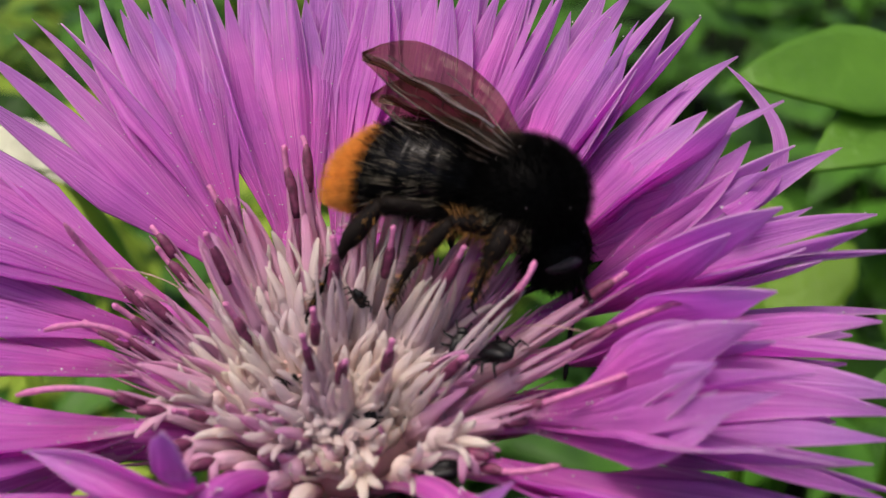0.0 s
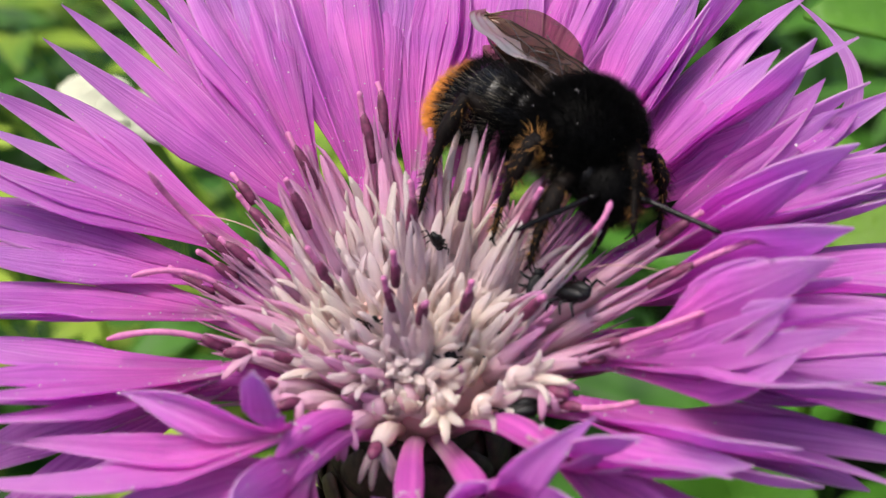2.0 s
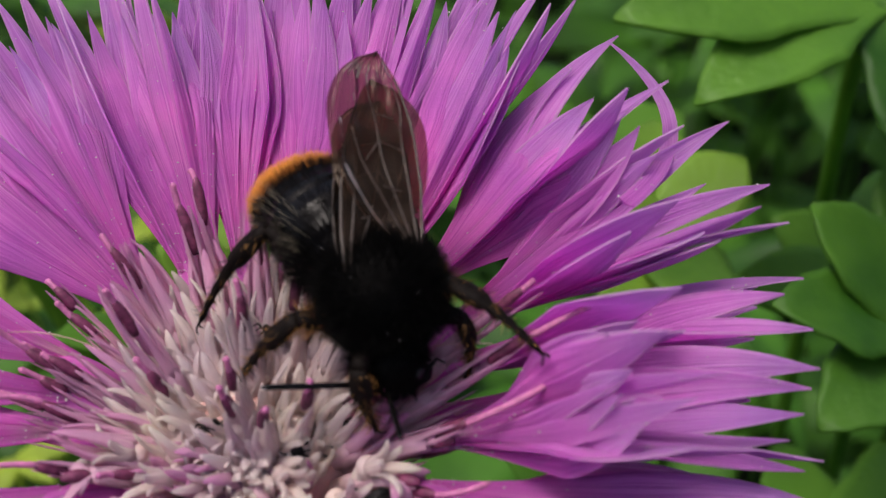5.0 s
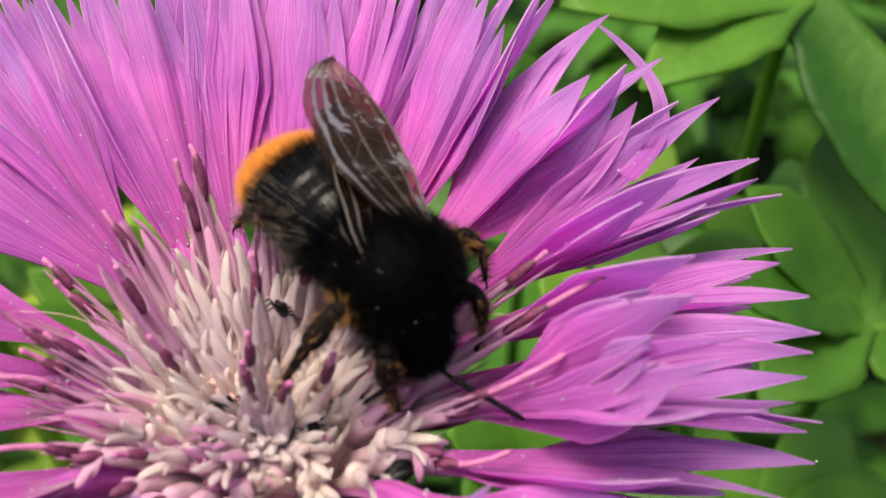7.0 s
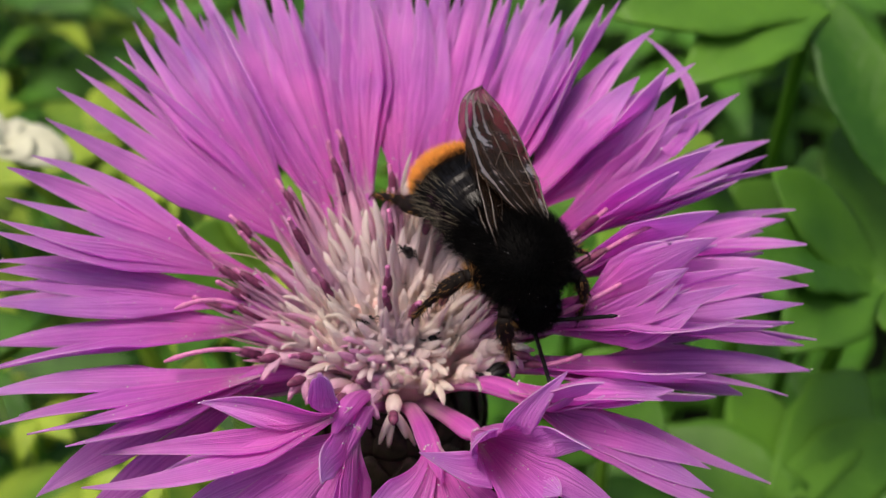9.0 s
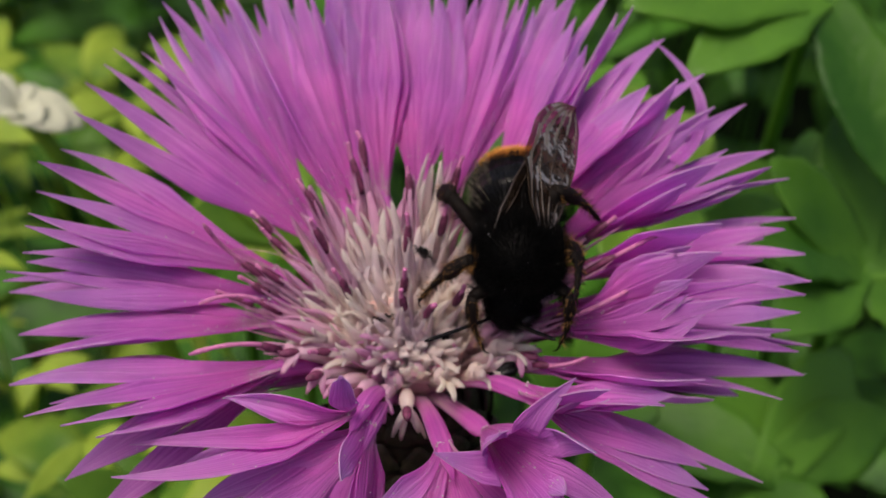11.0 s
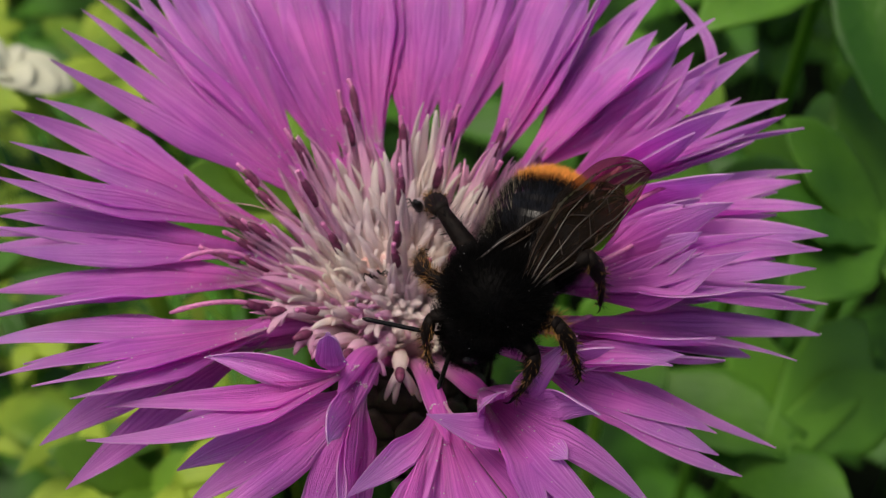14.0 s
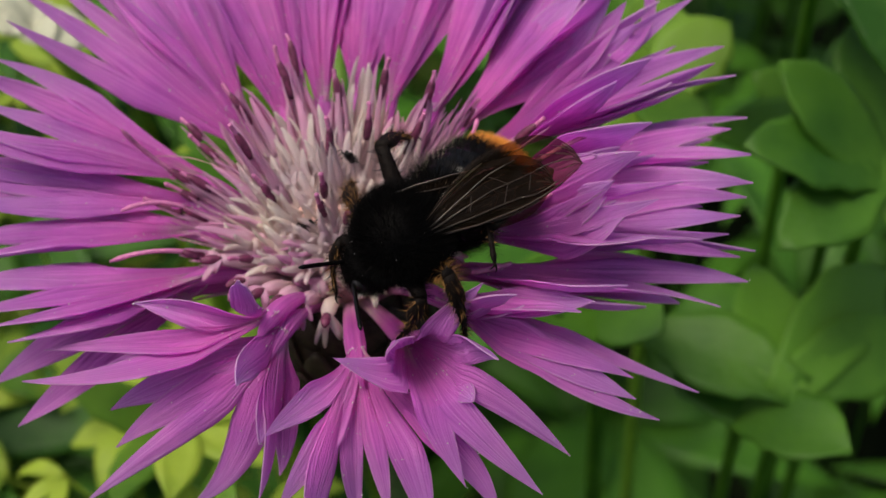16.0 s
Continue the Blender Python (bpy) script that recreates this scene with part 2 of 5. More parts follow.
gbp.inputs["Strength"].default_value, gbp.inputs["Distance"].default_value = 0.8, 0.02
gl.new(gnz.outputs["Fac"], gbp.inputs["Height"])
gl.new(gbp.outputs[0], gp.inputs["Normal"])


def ground():
    """One sheet to the horizon, finer and slightly hilly near the plant."""
    steps = [-600, -120, -30, -8] + [-3 + 0.25 * i for i in range(25)] + [8, 30, 120, 600]
    v, f = [], []
    k = len(steps)
    for y in steps:
        for x in steps:
            near = max(abs(x), abs(y)) < 5
            h = 12 * noise.noise(Vector((x * 1.3, y * 1.3, 0))) if near else 0
            d = math.hypot(x - ROOT.x, y - ROOT.y)
            v.append((x * 1000, y * 1000, h * min(1, d * 2)))
    for i in range(k - 1):
        for j in range(k - 1):
            f.append((i * k + j, i * k + j + 1, (i + 1) * k + j + 1, (i + 1) * k + j))
    tagged(part("ground", (v, f, None), M_GROUND), "soil with sparse low green cover, leaf shade put into its dark colour", "ground", kind="structure")


ground()

# ---- the knapweed flower ----
flower = tagged(new("knapweed_flower"), "open pink-purple knapweed flower head with a white centre on a stem", "flower")
flower.matrix_basis = Matrix.Translation(ROOT)
HEAD = flower.matrix_basis.inverted() @ FLOWER
random.seed(5)


def lobe_strip(paths, q, join_at, flute, fold, twist, least, most, thick=0.10, cols=10, tip=1.9, ripple=0.10, shift=0.0):
    """One lobe from throat to tip: fused edge to edge with its neighbours up to join_at, free and tapering beyond. Two faces and a rim."""
    line = paths[q]
    n = len(line) - 1
    k = len(paths)
    up = Vector((0, 0, 1))

    def edge(i, d):
        if 0 <= q + d < k:
            return (paths[q + d][i] - line[i]) * 0.5
        return (line[i] - paths[q - d][i]) * 0.45

    def sized(v, low, high):
        return v * (min(max(v.length, low), high) / v.length) if v.length > 1e-6 else v

    ij = max(2, int(n * join_at))
    top, bot, uvs = [], [], []
    for i in range(n + 1):
        t = i / n
        s = max(0.0, (i - ij) / (n - ij))
        d = (line[min(i + 1, n)] - line[max(i - 1, 0)]).normalized()
        e = min(i, ij)
        grow = min(1.0, e / ij)
        l = sized(edge(e, -1), least * grow ** 2 + 0.1, most * (1.5 - 0.5 * grow))
        r = sized(edge(e, 1), least * grow ** 2 + 0.1, most * (1.5 - 0.5 * grow))
        shape = max(0.02, (1 - s ** tip) * (1 + 0.25 * s))
        l, r = (l - d * l.dot(d)) * shape, (r - d * r.dot(d)) * shape
        nrm = (r - l).cross(d)
        nrm = nrm.normalized() if nrm.length > 1e-6 else up
        nrm = nrm if nrm.z > -0.2 else -nrm
        a = twist * s
        w = (l.length + r.length) * 0.5
        for j in range(cols + 1):
            c = 2 * j / cols - 1
            o = (l * -c) if c < 0 else (r * c)
            h = (flute + (fold - flute) * s) * w * (1 - c * c) + 0.025 * min(1.0, w) * (math.cos(c * 9.4) + 1) + ripple * s * w * c * math.sin(11 * t + 5 * fold) + shift * t
            p = line[i] + o * math.cos(a) + nrm * (h + math.sin(a) * c * w)
            top.append(p + nrm * thick * 0.5)
            bot.append(p - nrm * thick * 0.5)
            inner = 0.5 + 0.38 * c
            uvs.append((inner + (j / cols - inner) * min(1.0, s * 3), 0.04 + 0.96 * t))
    m = cols + 1
    f, nn = [], len(top)
    for i in range(n):
        for j in range(cols):
            a, b, c, d = i * m + j, i * m + j + 1, (i + 1) * m + j + 1, (i + 1) * m + j
            f.append((a, b, c, d))
            f.append((nn + d, nn + c, nn + b, nn + a))
        for j in (0, cols):
            f.append((i * m + j, (i + 1) * m + j, nn + (i + 1) * m + j, nn + i * m + j))
    for j in range(cols):
        for e in (0, n * m):
            f.append((nn + e + j, nn + e + j + 1, e + j + 1, e + j))
    return top + bot, f, uvs + uvs


def outer_floret(az, r, z, layers, arch=1.0, wide=1.0, start=3.2, under=0, free=False):
    """A sterile ray floret: a thin tube, a fluted funnel and pointed lobes; layers of tips as (azimuth, radius, height)."""
    a, b = polar(az, start, -0.6), polar(az, r, z)
    path = bez(a, polar(az, r * 0.6, z + 0.2), b, 12)
    up = Vector((0, 0, 1))
    flat_out = polar(az, 1, 0)
    side = flat_out.cross(up)
    body = tube(path, [0.50, 0.50, 0.50, 0.52, 0.54, 0.57, 0.60, 0.64, 0.66, 0.62, 0.5, 0.3, 0.1], 10, 0.0, 0.3, 0.75)
    ob = part("outer_floret", body, M_PETAL, flower, "", HEAD)
    lean = [(0.0, [polar(*t) for t in group]) for group in layers]
    if under:
        tips = sorted(layers[0])
        step = max(3.0, (tips[-1][0] - tips[0][0]) / len(tips))
        first, last = tips[0], tips[-1]
        tips = [(first[0] - step, first[1] * 0.97, first[2]), *tips, (last[0] + step, last[1] * 0.97, last[2])]
        lean.append((-0.5, [polar(p[0] * 0.5 + q[0] * 0.5, (p[1] + q[1]) * 0.5 * random.uniform(0.86, 0.95), (p[2] + q[2]) * 0.5 - random.uniform(0.6, 1.6)) for p, q in zip(tips, tips[1:])]))
    for layer, (drop, pts) in enumerate(lean):
        pts.sort(key=lambda p: math.atan2((p - b).dot(side), (p - b).dot(flat_out)))
        limb(ob, pts, b, path[9], side, arch, wide, drop - 0.25 * layer, free)
    return ob


def limb(ob, pts, b, root, side, arch, wide, layer, free):
    """One layer of lobes that spring from the throat at b as one fluted sheet."""
    up = Vector((0, 0, 1))
    k = len(pts)
    n = 28
    axis = (sum(pts, Vector()) / k - b).normalized()
    paths = []
    for q, p in enumerate(pts):
        c = (q + 0.5) / k - 0.5
        reach = (p - b).length
        ahead = axis * (p - b).dot(axis)
        off = p - b - ahead
        base = root + up * layer * 0.4 + side * (c * 0.9) + up * (0.5 * abs(c) + 0.25)
        throat = b + ahead * 0.16 + off * 0.16 + side * (c * 1.1) + up * (0.6 * abs(c) + layer)
        mid = b + ahead * 0.56 + off * 0.92 + up * (arch * random.uniform(0.7, 1.1) * min(1.0, reach / 10) + layer) + side * (c * (3.0 * wide - 2.0))
        line = []
        for i in range(n + 1):
            t = i / n
            w0, w1, w2, w3 = (1 - t) ** 3, 3 * t * (1 - t) ** 2, 3 * t * t * (1 - t), t ** 3
            line.append(base * w0 + throat * w1 + mid * w2 + p * w3)
        d = line[-1] - line[n // 2]
        sd = d.cross(up).normalized()
        bend, lift = random.uniform(-0.06, 0.06) * reach, random.uniform(-0.06, 0.03) * reach
        for i in range(n + 1):
            e = max(0.0, i / n - 0.5) * 2
            line[i] = line[i] + (sd * bend + up * lift) * (e * (1 - e) * 1.3)
        paths.append(line)
    flute = random.choice((0.18, 0.26, -0.18, -0.26))
    for q in range(k):
        reach = (pts[q] - b).length
        least, most, at, tip = min(0.85, 0.10 * reach) * wide, max(0.6, min(1.7, 0.17 * reach) * wide), random.uniform(0.5, 0.64), random.uniform(1.3, 1.8)
        if free:
            least, most, at, tip = min(1.15, 0.17 * reach), min(1.5, 0.24 * reach), random.uniform(0.34, 0.46), random.uniform(1.5, 2.0)
        part("lobe", lobe_strip(paths, q, at, flute, random.uniform(-0.5, 0.5), random.uniform(-0.5, 0.5), least, most, tip=tip, ripple=random.uniform(0.0, 0.14), shift=0.12 * (q % 2)), M_PETAL, ob)


def trumpet_floret(base, mouth, axis, radius, tips):
    """A ray floret seen into: a deep closed funnel from base to a round mouth, with lobes flaring from the rim to the given tips."""
    b, c, ax = polar(*base), polar(*mouth), Vector(axis).normalized()
    a = polar(base[0], 3.2, -0.6)
    ob = part("outer_floret", tube(bez(a, a * 0.4 + b * 0.6 + Vector((0, 0, 0.3)), b, 10), [0.50, 0.50, 0.50, 0.52, 0.55, 0.58, 0.62, 0.66, 0.68, 0.6, 0.3], 10, 0.0, 0.3, 0.8), M_PETAL, flower, "", HEAD)
    s1 = ax.orthogonal().normalized()
    s2 = ax.cross(s1)
    ends = []
    for t in tips:
        p = polar(*t)
        ends.append((math.atan2((p - c).dot(s2), (p - c).dot(s1)), p))
    ends.sort(key=lambda e: e[0])
    k = len(ends)
    paths = []
    for q, (ang, p) in enumerate(ends):
        even = -math.pi + 2 * math.pi * (q + 0.5) / k
        ang = ang * 0.6 + even * 0.4
        o = s1 * math.cos(ang) + s2 * math.sin(ang)
        rim = c + o * radius
        root = b + o * 0.35
        wall = b * 0.45 + c * 0.55 + o * radius * 0.75
        reach = (p - rim).length
        line = bez(root, wall, rim, 14)[:-1]
        line += bez(rim, rim + (ax * 0.35 + o * 0.6) * min(2.6, reach * 0.4) + (p - rim) * 0.15, p, 14)
        paths.append(line)
    for q in range(k):
        trio = [paths[q - 1], paths[q], paths[(q + 1) % k]]
        reach = (ends[q][1] - paths[q][14]).length
        part("lobe", lobe_strip(trio, 1, random.uniform(0.52, 0.6), 0.1, random.uniform(-0.3, 0.3), random.uniform(-0.3, 0.3), min(0.95, 0.16 * reach + 0.35), 1.5, tip=random.uniform(1.5, 2.1), ripple=random.uniform(0.0, 0.14)), M_PETAL, ob)
    return ob


# back ring
outer_floret(131.8, 10, 4.5, [[(151.2, 24.4, 12), (147.1, 24.6, 13), (142.2, 24.9, 13), (138.8, 25.7, 13), (137.3, 23.3, 13.5)]], wide=0.92)
outer_floret(128.3, 12.3, 5.5, [[(133.5, 24.5, 13.5), (130.2, 25.5, 13.5), (127, 27.5, 13), (124, 27, 13.5), (120.7, 28.2, 13)]], under=1)
outer_floret(113.8, 12.4, 5, [[(117.9, 28.8, 13.5), (117.5, 25.1, 13.5), (111.4, 27.9, 13.5), (109.9, 26.1, 13)]], under=1)
outer_floret(107.5, 12, 5.6, [[(110.2, 28.3, 13.5), (107, 25.6, 14), (105.9, 23.2, 14), (101.5, 27, 13.5)]], under=1, wide=1.15)
outer_floret(98, 12.2, 5.2, [[(100.3, 26.3, 13.5), (97.2, 26.9, 14), (94.8, 26.5, 13.5), (92.8, 25.1, 14)]], under=1, wide=1.3)
outer_floret(84.3, 12.4, 5.2, [[(88.1, 25.1, 13.5), (85.5, 25.6, 14), (82.9, 22, 14), (79.5, 23.9, 14)]], under=1, wide=1.3)
outer_floret(72, 12.6, 5.2, [[(77.5, 25.3, 14), (72.6, 25.4, 14), (70.9, 26.6, 14), (66.2, 23.5, 14), (64.4, 26.6, 13.5)]], under=1, wide=1.15)
outer_floret(55, 13, 5.2, [[(59.4, 25.5, 13.5), (53.1, 22.1, 14), (54.6, 26.2, 13.5), (50.2, 23.4, 14), (50.3, 25.9, 13)]], under=1, wide=1.15)
outer_floret(43, 13.4, 5, [[(43, 25.1, 12.5), (33.7, 22.1, 13), (33.3, 24.6, 12.2)]], wide=1.6, under=1)
# right side
curl_floret = outer_floret(28.2, 13.6, 4.6, [[(29, 24.1, 11), (28.1, 26.5, 10.5), (14.9, 20.8, 12), (21.5, 27, 8.5), (16.8, 25.3, 9.5), (15.8, 26.6, 8.5)]], under=1)
outer_floret(16.6, 12, 4, [[(4.1, 19.9, 10.5), (13.8, 27.3, 5.4), (10, 25.5, 6.5), (5.8, 26.3, 6.1)]], wide=1.3, under=1)
outer_floret(3, 11.4, 3.6, [[(0.6, 26, 6.2), (-0.7, 25.6, 5.5), (-2.9, 25.2, 5)]], wide=1.3, under=1)
outer_floret(-9, 11.6, 4.6, [[(-11.7, 17.2, 10.5), (-6.4, 19, 12), (-13.1, 20.3, 10.8), (-8.7, 21.5, 10.5)], [(-14.2, 20.4, 8), (-9.9, 22.9, 6), (-5.5, 24.5, 4.5), (-4.5, 26.3, 2.5), (-6.6, 25.3, 3)]], wide=1.3, under=1)
outer_floret(-25, 11.6, 4, [[(-21.4, 19.3, 6.1), (-7.3, 26, 1), (-13.2, 24.4, 1.4)]], wide=1.3, under=1)
# near side
outer_floret(-43.7, 12.1, 5.2, [[(-39.5, 15.1, 9), (-26.6, 17.9, 5.9), (-30.8, 17.7, 6.2)], [(-29.1, 20.8, 1), (-23.4, 24.3, -1.6), (-30.9, 21.4, 0), (-31.3, 23, -0.9)]], under=1, free=True)
trumpet_floret((-60, 9.6, 3.0), (-62, 13.6, 5.2), (0.3, -0.75, 1.0), 2.1, [(-83.3, 12.6, 7.6), (-67, 13.2, 8.6), (-41.1, 13, 8.8), (-51.3, 16.9, 8), (-56.7, 16.4, 4.6), (-63.9, 19, 1), (-53.1, 21.1, -0.5), (-45.7, 20.5, 0)])
outer_floret(-78, 12.6, 4.4, [[(-101.5, 15.1, 3.2), (-98.1, 17.9, 0)], [(-90.9, 19.3, -1), (-83.7, 17.6, -3), (-77.8, 18.2, -1), (-72, 19.6, -2), (-60, 20.2, -2)]], wide=0.85)
outer_floret(-107.4, 10.9, 6.4, [[(-110, 10.3, 11), (-141.9, 13.4, 7.5), (-148, 19, 5.5), (-143.4, 20.9, 6)]], free=True)
outer_floret(-103.8, 11.5, 5.4, [[(-104.5, 14.9, 8), (-102.2, 17.5, 0)], [(-143.4, 17.3, 3), (-134.2, 17.7, 3), (-129.4, 18.9, 2), (-129.4, 22.1, 0), (-116.8, 18.2, -2)]], under=1, free=True)
# left side
outer_floret(-157.3, 10.9, 2.6, [[(-154.9, 23, 1.5), (-149.4, 22.7, -0.5)]])
outer_floret(-154.8, 10.9, 4.2, [[(-166.2, 24.5, 6), (-157, 23.8, 7.5), (-151.6, 22.1, 8.4)]], under=1)
outer_floret(-178, 10.5, 4.2, [[(175.1, 25.6, 5), (-174.4, 23.9, 6.4), (-170, 22.9, 6.4), (-170.4, 24.3, 6)]])
outer_floret(170.2, 10.9, 4.6, [[(174.9, 23.8, 9), (176, 23.5, 8.6), (178.9, 24.4, 9), (178.4, 24.9, 8), (-179.1, 23.2, 8)]])
outer_floret(159.7, 11.3, 5.2, [[(158.2, 23.5, 11.5), (162.8, 24, 12), (166.5, 23.6, 11), (172.5, 23.1, 11.5), (174.8, 23, 11.5)]], wide=0.92)
part("lobe", blade(bez(polar(25, 20, 9), polar(30, 27, 9), polar(47, 26.5, 10.5), 16), (0, 0, 1), [0.5, 0.5, 0.5, 0.48, 0.46, 0.44, 0.42, 0.4, 0.38, 0.36, 0.33, 0.3, 0.26, 0.22, 0.17, 0.11, 0.04], 0.3, 0.02, 4, 0.1, 0.8, 0.5, 1.0), M_PETAL, curl_floret, "thin curled lobe")


def disc_floret(az, r, z, anther=0.0, style=None, pink=False, fingers=5, thick=1.0):
    """A fertile floret: a pale tube that widens to a cup, five pointed lobes, and, where open, a dark anther tube with a pink style."""
    a = polar(az, min(3.6, r * 0.33), -0.4)
    tip = polar(az, r, z)
    d = tip - a
    cut = random.uniform(0.56, 0.68) if not pink else 0.6
    split = a + d * cut + Vector((0, 0, 0.5))
    path = bez(a, a + d * 0.3 + Vector((0, 0, 0.7)), split, 7)
    mat = M_DISC_PINK if pink else M_DISC
    cup = [thick * w for w in (0.34, 0.40, 0.48, 0.60, 0.74, 0.86, 0.90, 0.80)]
    pieces = [tube(path, cup, 9, 0.0, 0.5)]
    ax = (tip - split).normalized()
    s1 = ax.orthogonal().normalized()
    s2 = ax.cross(s1)
    turn = random.uniform(0, 6.28)
    length = (tip - split).length
    for i in range(fingers):
        ang = turn + 2 * math.pi * (i + random.uniform(-0.15, 0.15)) / fingers
        o = s1 * math.cos(ang) + s2 * math.sin(ang)
        ln = length * random.uniform(0.72, 1.12)
        sp = random.uniform(-0.10, 0.10)
        p0 = split + o * 0.58 * thick - ax * 0.55
        p2 = split + ax * ln + o * (0.42 * thick + ln * sp) + (s1 * random.uniform(-1, 1) + s2 * random.uniform(-1, 1)) * 0.18
        fp = bez(p0, p0 + ax * ln * 0.65 + o * 0.25 * thick, p2, 8)
        pieces.append(tube(fp, [thick * w for w in (0.50, 0.44, 0.36, 0.29, 0.24, 0.21, 0.19, 0.14, 0.04)], 7, 0.5, 1.0, 0.45, o))
    ob = part("disc_floret", join(*pieces), mat, flower, "", HEAD)
    if anther:
        q0 = split + ax * (length * 0.55)
        q1 = q0 + ax * anther + Vector((random.uniform(-0.2, 0.2), random.uniform(-0.2, 0.2), 0))
        ap = bez(q0, (q0 + q1) / 2 + s1 * 0.12, q1, 6)
        part("anther", tube(ap, [0.18, 0.26, 0.28, 0.27, 0.27, 0.22, 0.12], 8), M_ANTHER, ob, "dark purple anther tube")
        end = Vector(style) if style else q1 + ax * random.uniform(0.3, 1.2) + s2 * random.uniform(-0.3, 0.3)
        sp = bez(q1 - ax * 0.4, q1 + ax * (end - q1).length * 0.5, end, 8)
        part("style", tube(sp, [0.16, 0.16, 0.15, 0.15, 0.15, 0.14, 0.15, 0.17, 0.08], 6), M_STYLE, ob, "pink style")
    return ob


random.seed(11)
# open florets with dark anthers
disc_floret(134.5, 8.4, 9.5, 2.4, None, True, 5, 0.62)
disc_floret(110.4, 8.5, 10, 2.6, None, True, 5, 0.62)
disc_floret(105.6, 10.1, 10.5, 2.4, None, True, 5, 0.62)
disc_floret(154, 6.1, 9.5, 2.2, None, True, 5, 0.8)
disc_floret(177.7, 4, 7.4, 1.8, None, False, 5, 0.8)
disc_floret(-95.9, 0.6, 8.6, 1.5, None, False, 5, 0.8)
disc_floret(-90.4, 1.8, 8, 1.5, None, False, 5, 0.8)
disc_floret(-58, 2.7, 7.6, 1.7, None, False, 5, 0.8)
disc_floret(-19.9, 3.7, 7.6, 1.8, None, False, 5, 0.8)
disc_floret(85.3, 2.4, 9.6, 2, None, False, 5, 0.8)
disc_floret(55.7, 4.8, 9.6, 1.8, None, False, 5, 0.8)
disc_floret(25.4, 6.1, 9.2, 2.6, None, False, 5, 0.8)
disc_floret(8, 8.9, 9.6, 2.4, polar(14, 9.8, 10.6), False, 5, 0.62)
disc_floret(-10.4, 6.7, 7.6, 1.8, None, False, 5, 0.8)
disc_floret(166.5, 10.1, 6.9, 2.2, polar(169.3, 12.4, 11), True, 5, 0.62)
disc_floret(-179.1, 8.9, 6, 2, polar(-174.5, 12.7, 7.5), True, 5, 0.62)
disc_floret(-160.4, 9.3, 5.5, 1.8, polar(-163.4, 13.8, 6), True, 5, 0.62)
disc_floret(-148, 6, 4.8, 1.6, None, True, 5, 0.8)
disc_floret(-118.7, 5, 3.2, 1.4, None, True, 5, 0.8)
disc_floret(3.6, 13.1, 8.4, 2.4, polar(6.8, 16.7, 9.5), True, 5, 0.62)
disc_floret(-12.5, 10.5, 6.5, 2, polar(-0.1, 15.4, 7.5), True, 5, 0.62)
disc_floret(-27.6, 9.4, 4.4, 2, polar(-21.2, 12.1, 5.1), True, 5, 0.62)
disc_floret(13.9, 13.7, 9.2, 2.2, None, True, 5, 0.62)
disc_floret(85, 7, 10, 2, None, True, 5, 0.8)
disc_floret(63.4, 8, 10.4, 2.2, None, True, 5, 0.8)
disc_floret(42, 9.2, 10.4, 2.2, None, True, 5, 0.62)
# pale florets that fill the centre
count = 72
for i in range(count):
    rho = math.sqrt((i + 0.5) / count)
    az = (i * 137.508) % 360
    front = max(0.0, math.cos(radians(az + 90)))
    right = max(0.0, math.cos(radians(az)))
    r = rho * (9.2 - 0.9 * right) * random.uniform(0.86, 1.03)
    back = max(0.0, r * math.sin(radians(az)))
    z = 5.8 + 0.06 * r + 0.13 * back + 0.32 * max(0.0, back - 2.0) + random.uniform(-0.6, 0.5)
    if front > 0.25 and rho > 0.25:
        r *= 1 - 0.5 * front
        z -= 2.4 * front * rho
        if r > 4.8:
            continue
    if front > 0.1 and right > 0 and r > 4.8 + 5 * (1 - front) ** 2:
        continue
    left = math.cos(radians(az - 175))
    disc_floret(az, r, z, 0.0, None, rho > (0.62 if left > 0.6 else 0.84) and random.random() < 0.65, 5, random.uniform(1.0, 1.25) + (0.3 if r < 4.5 else 0.03 * back))
# slender pink florets that lie outwards between the ray florets
for i in range(26):
    az = random.uniform(138, 206) if i % 2 else random.uniform(-18, 40)
    low = math.sin(radians(az))
    r = random.uniform(8.8, 12.2)
    disc_floret(az, r, 5.4 + 0.45 * low * r + random.uniform(-0.8, 0.6), random.choice((0.0, 0.0, 1.5, 1.9)), None, True, 4, random.uniform(0.46, 0.6))


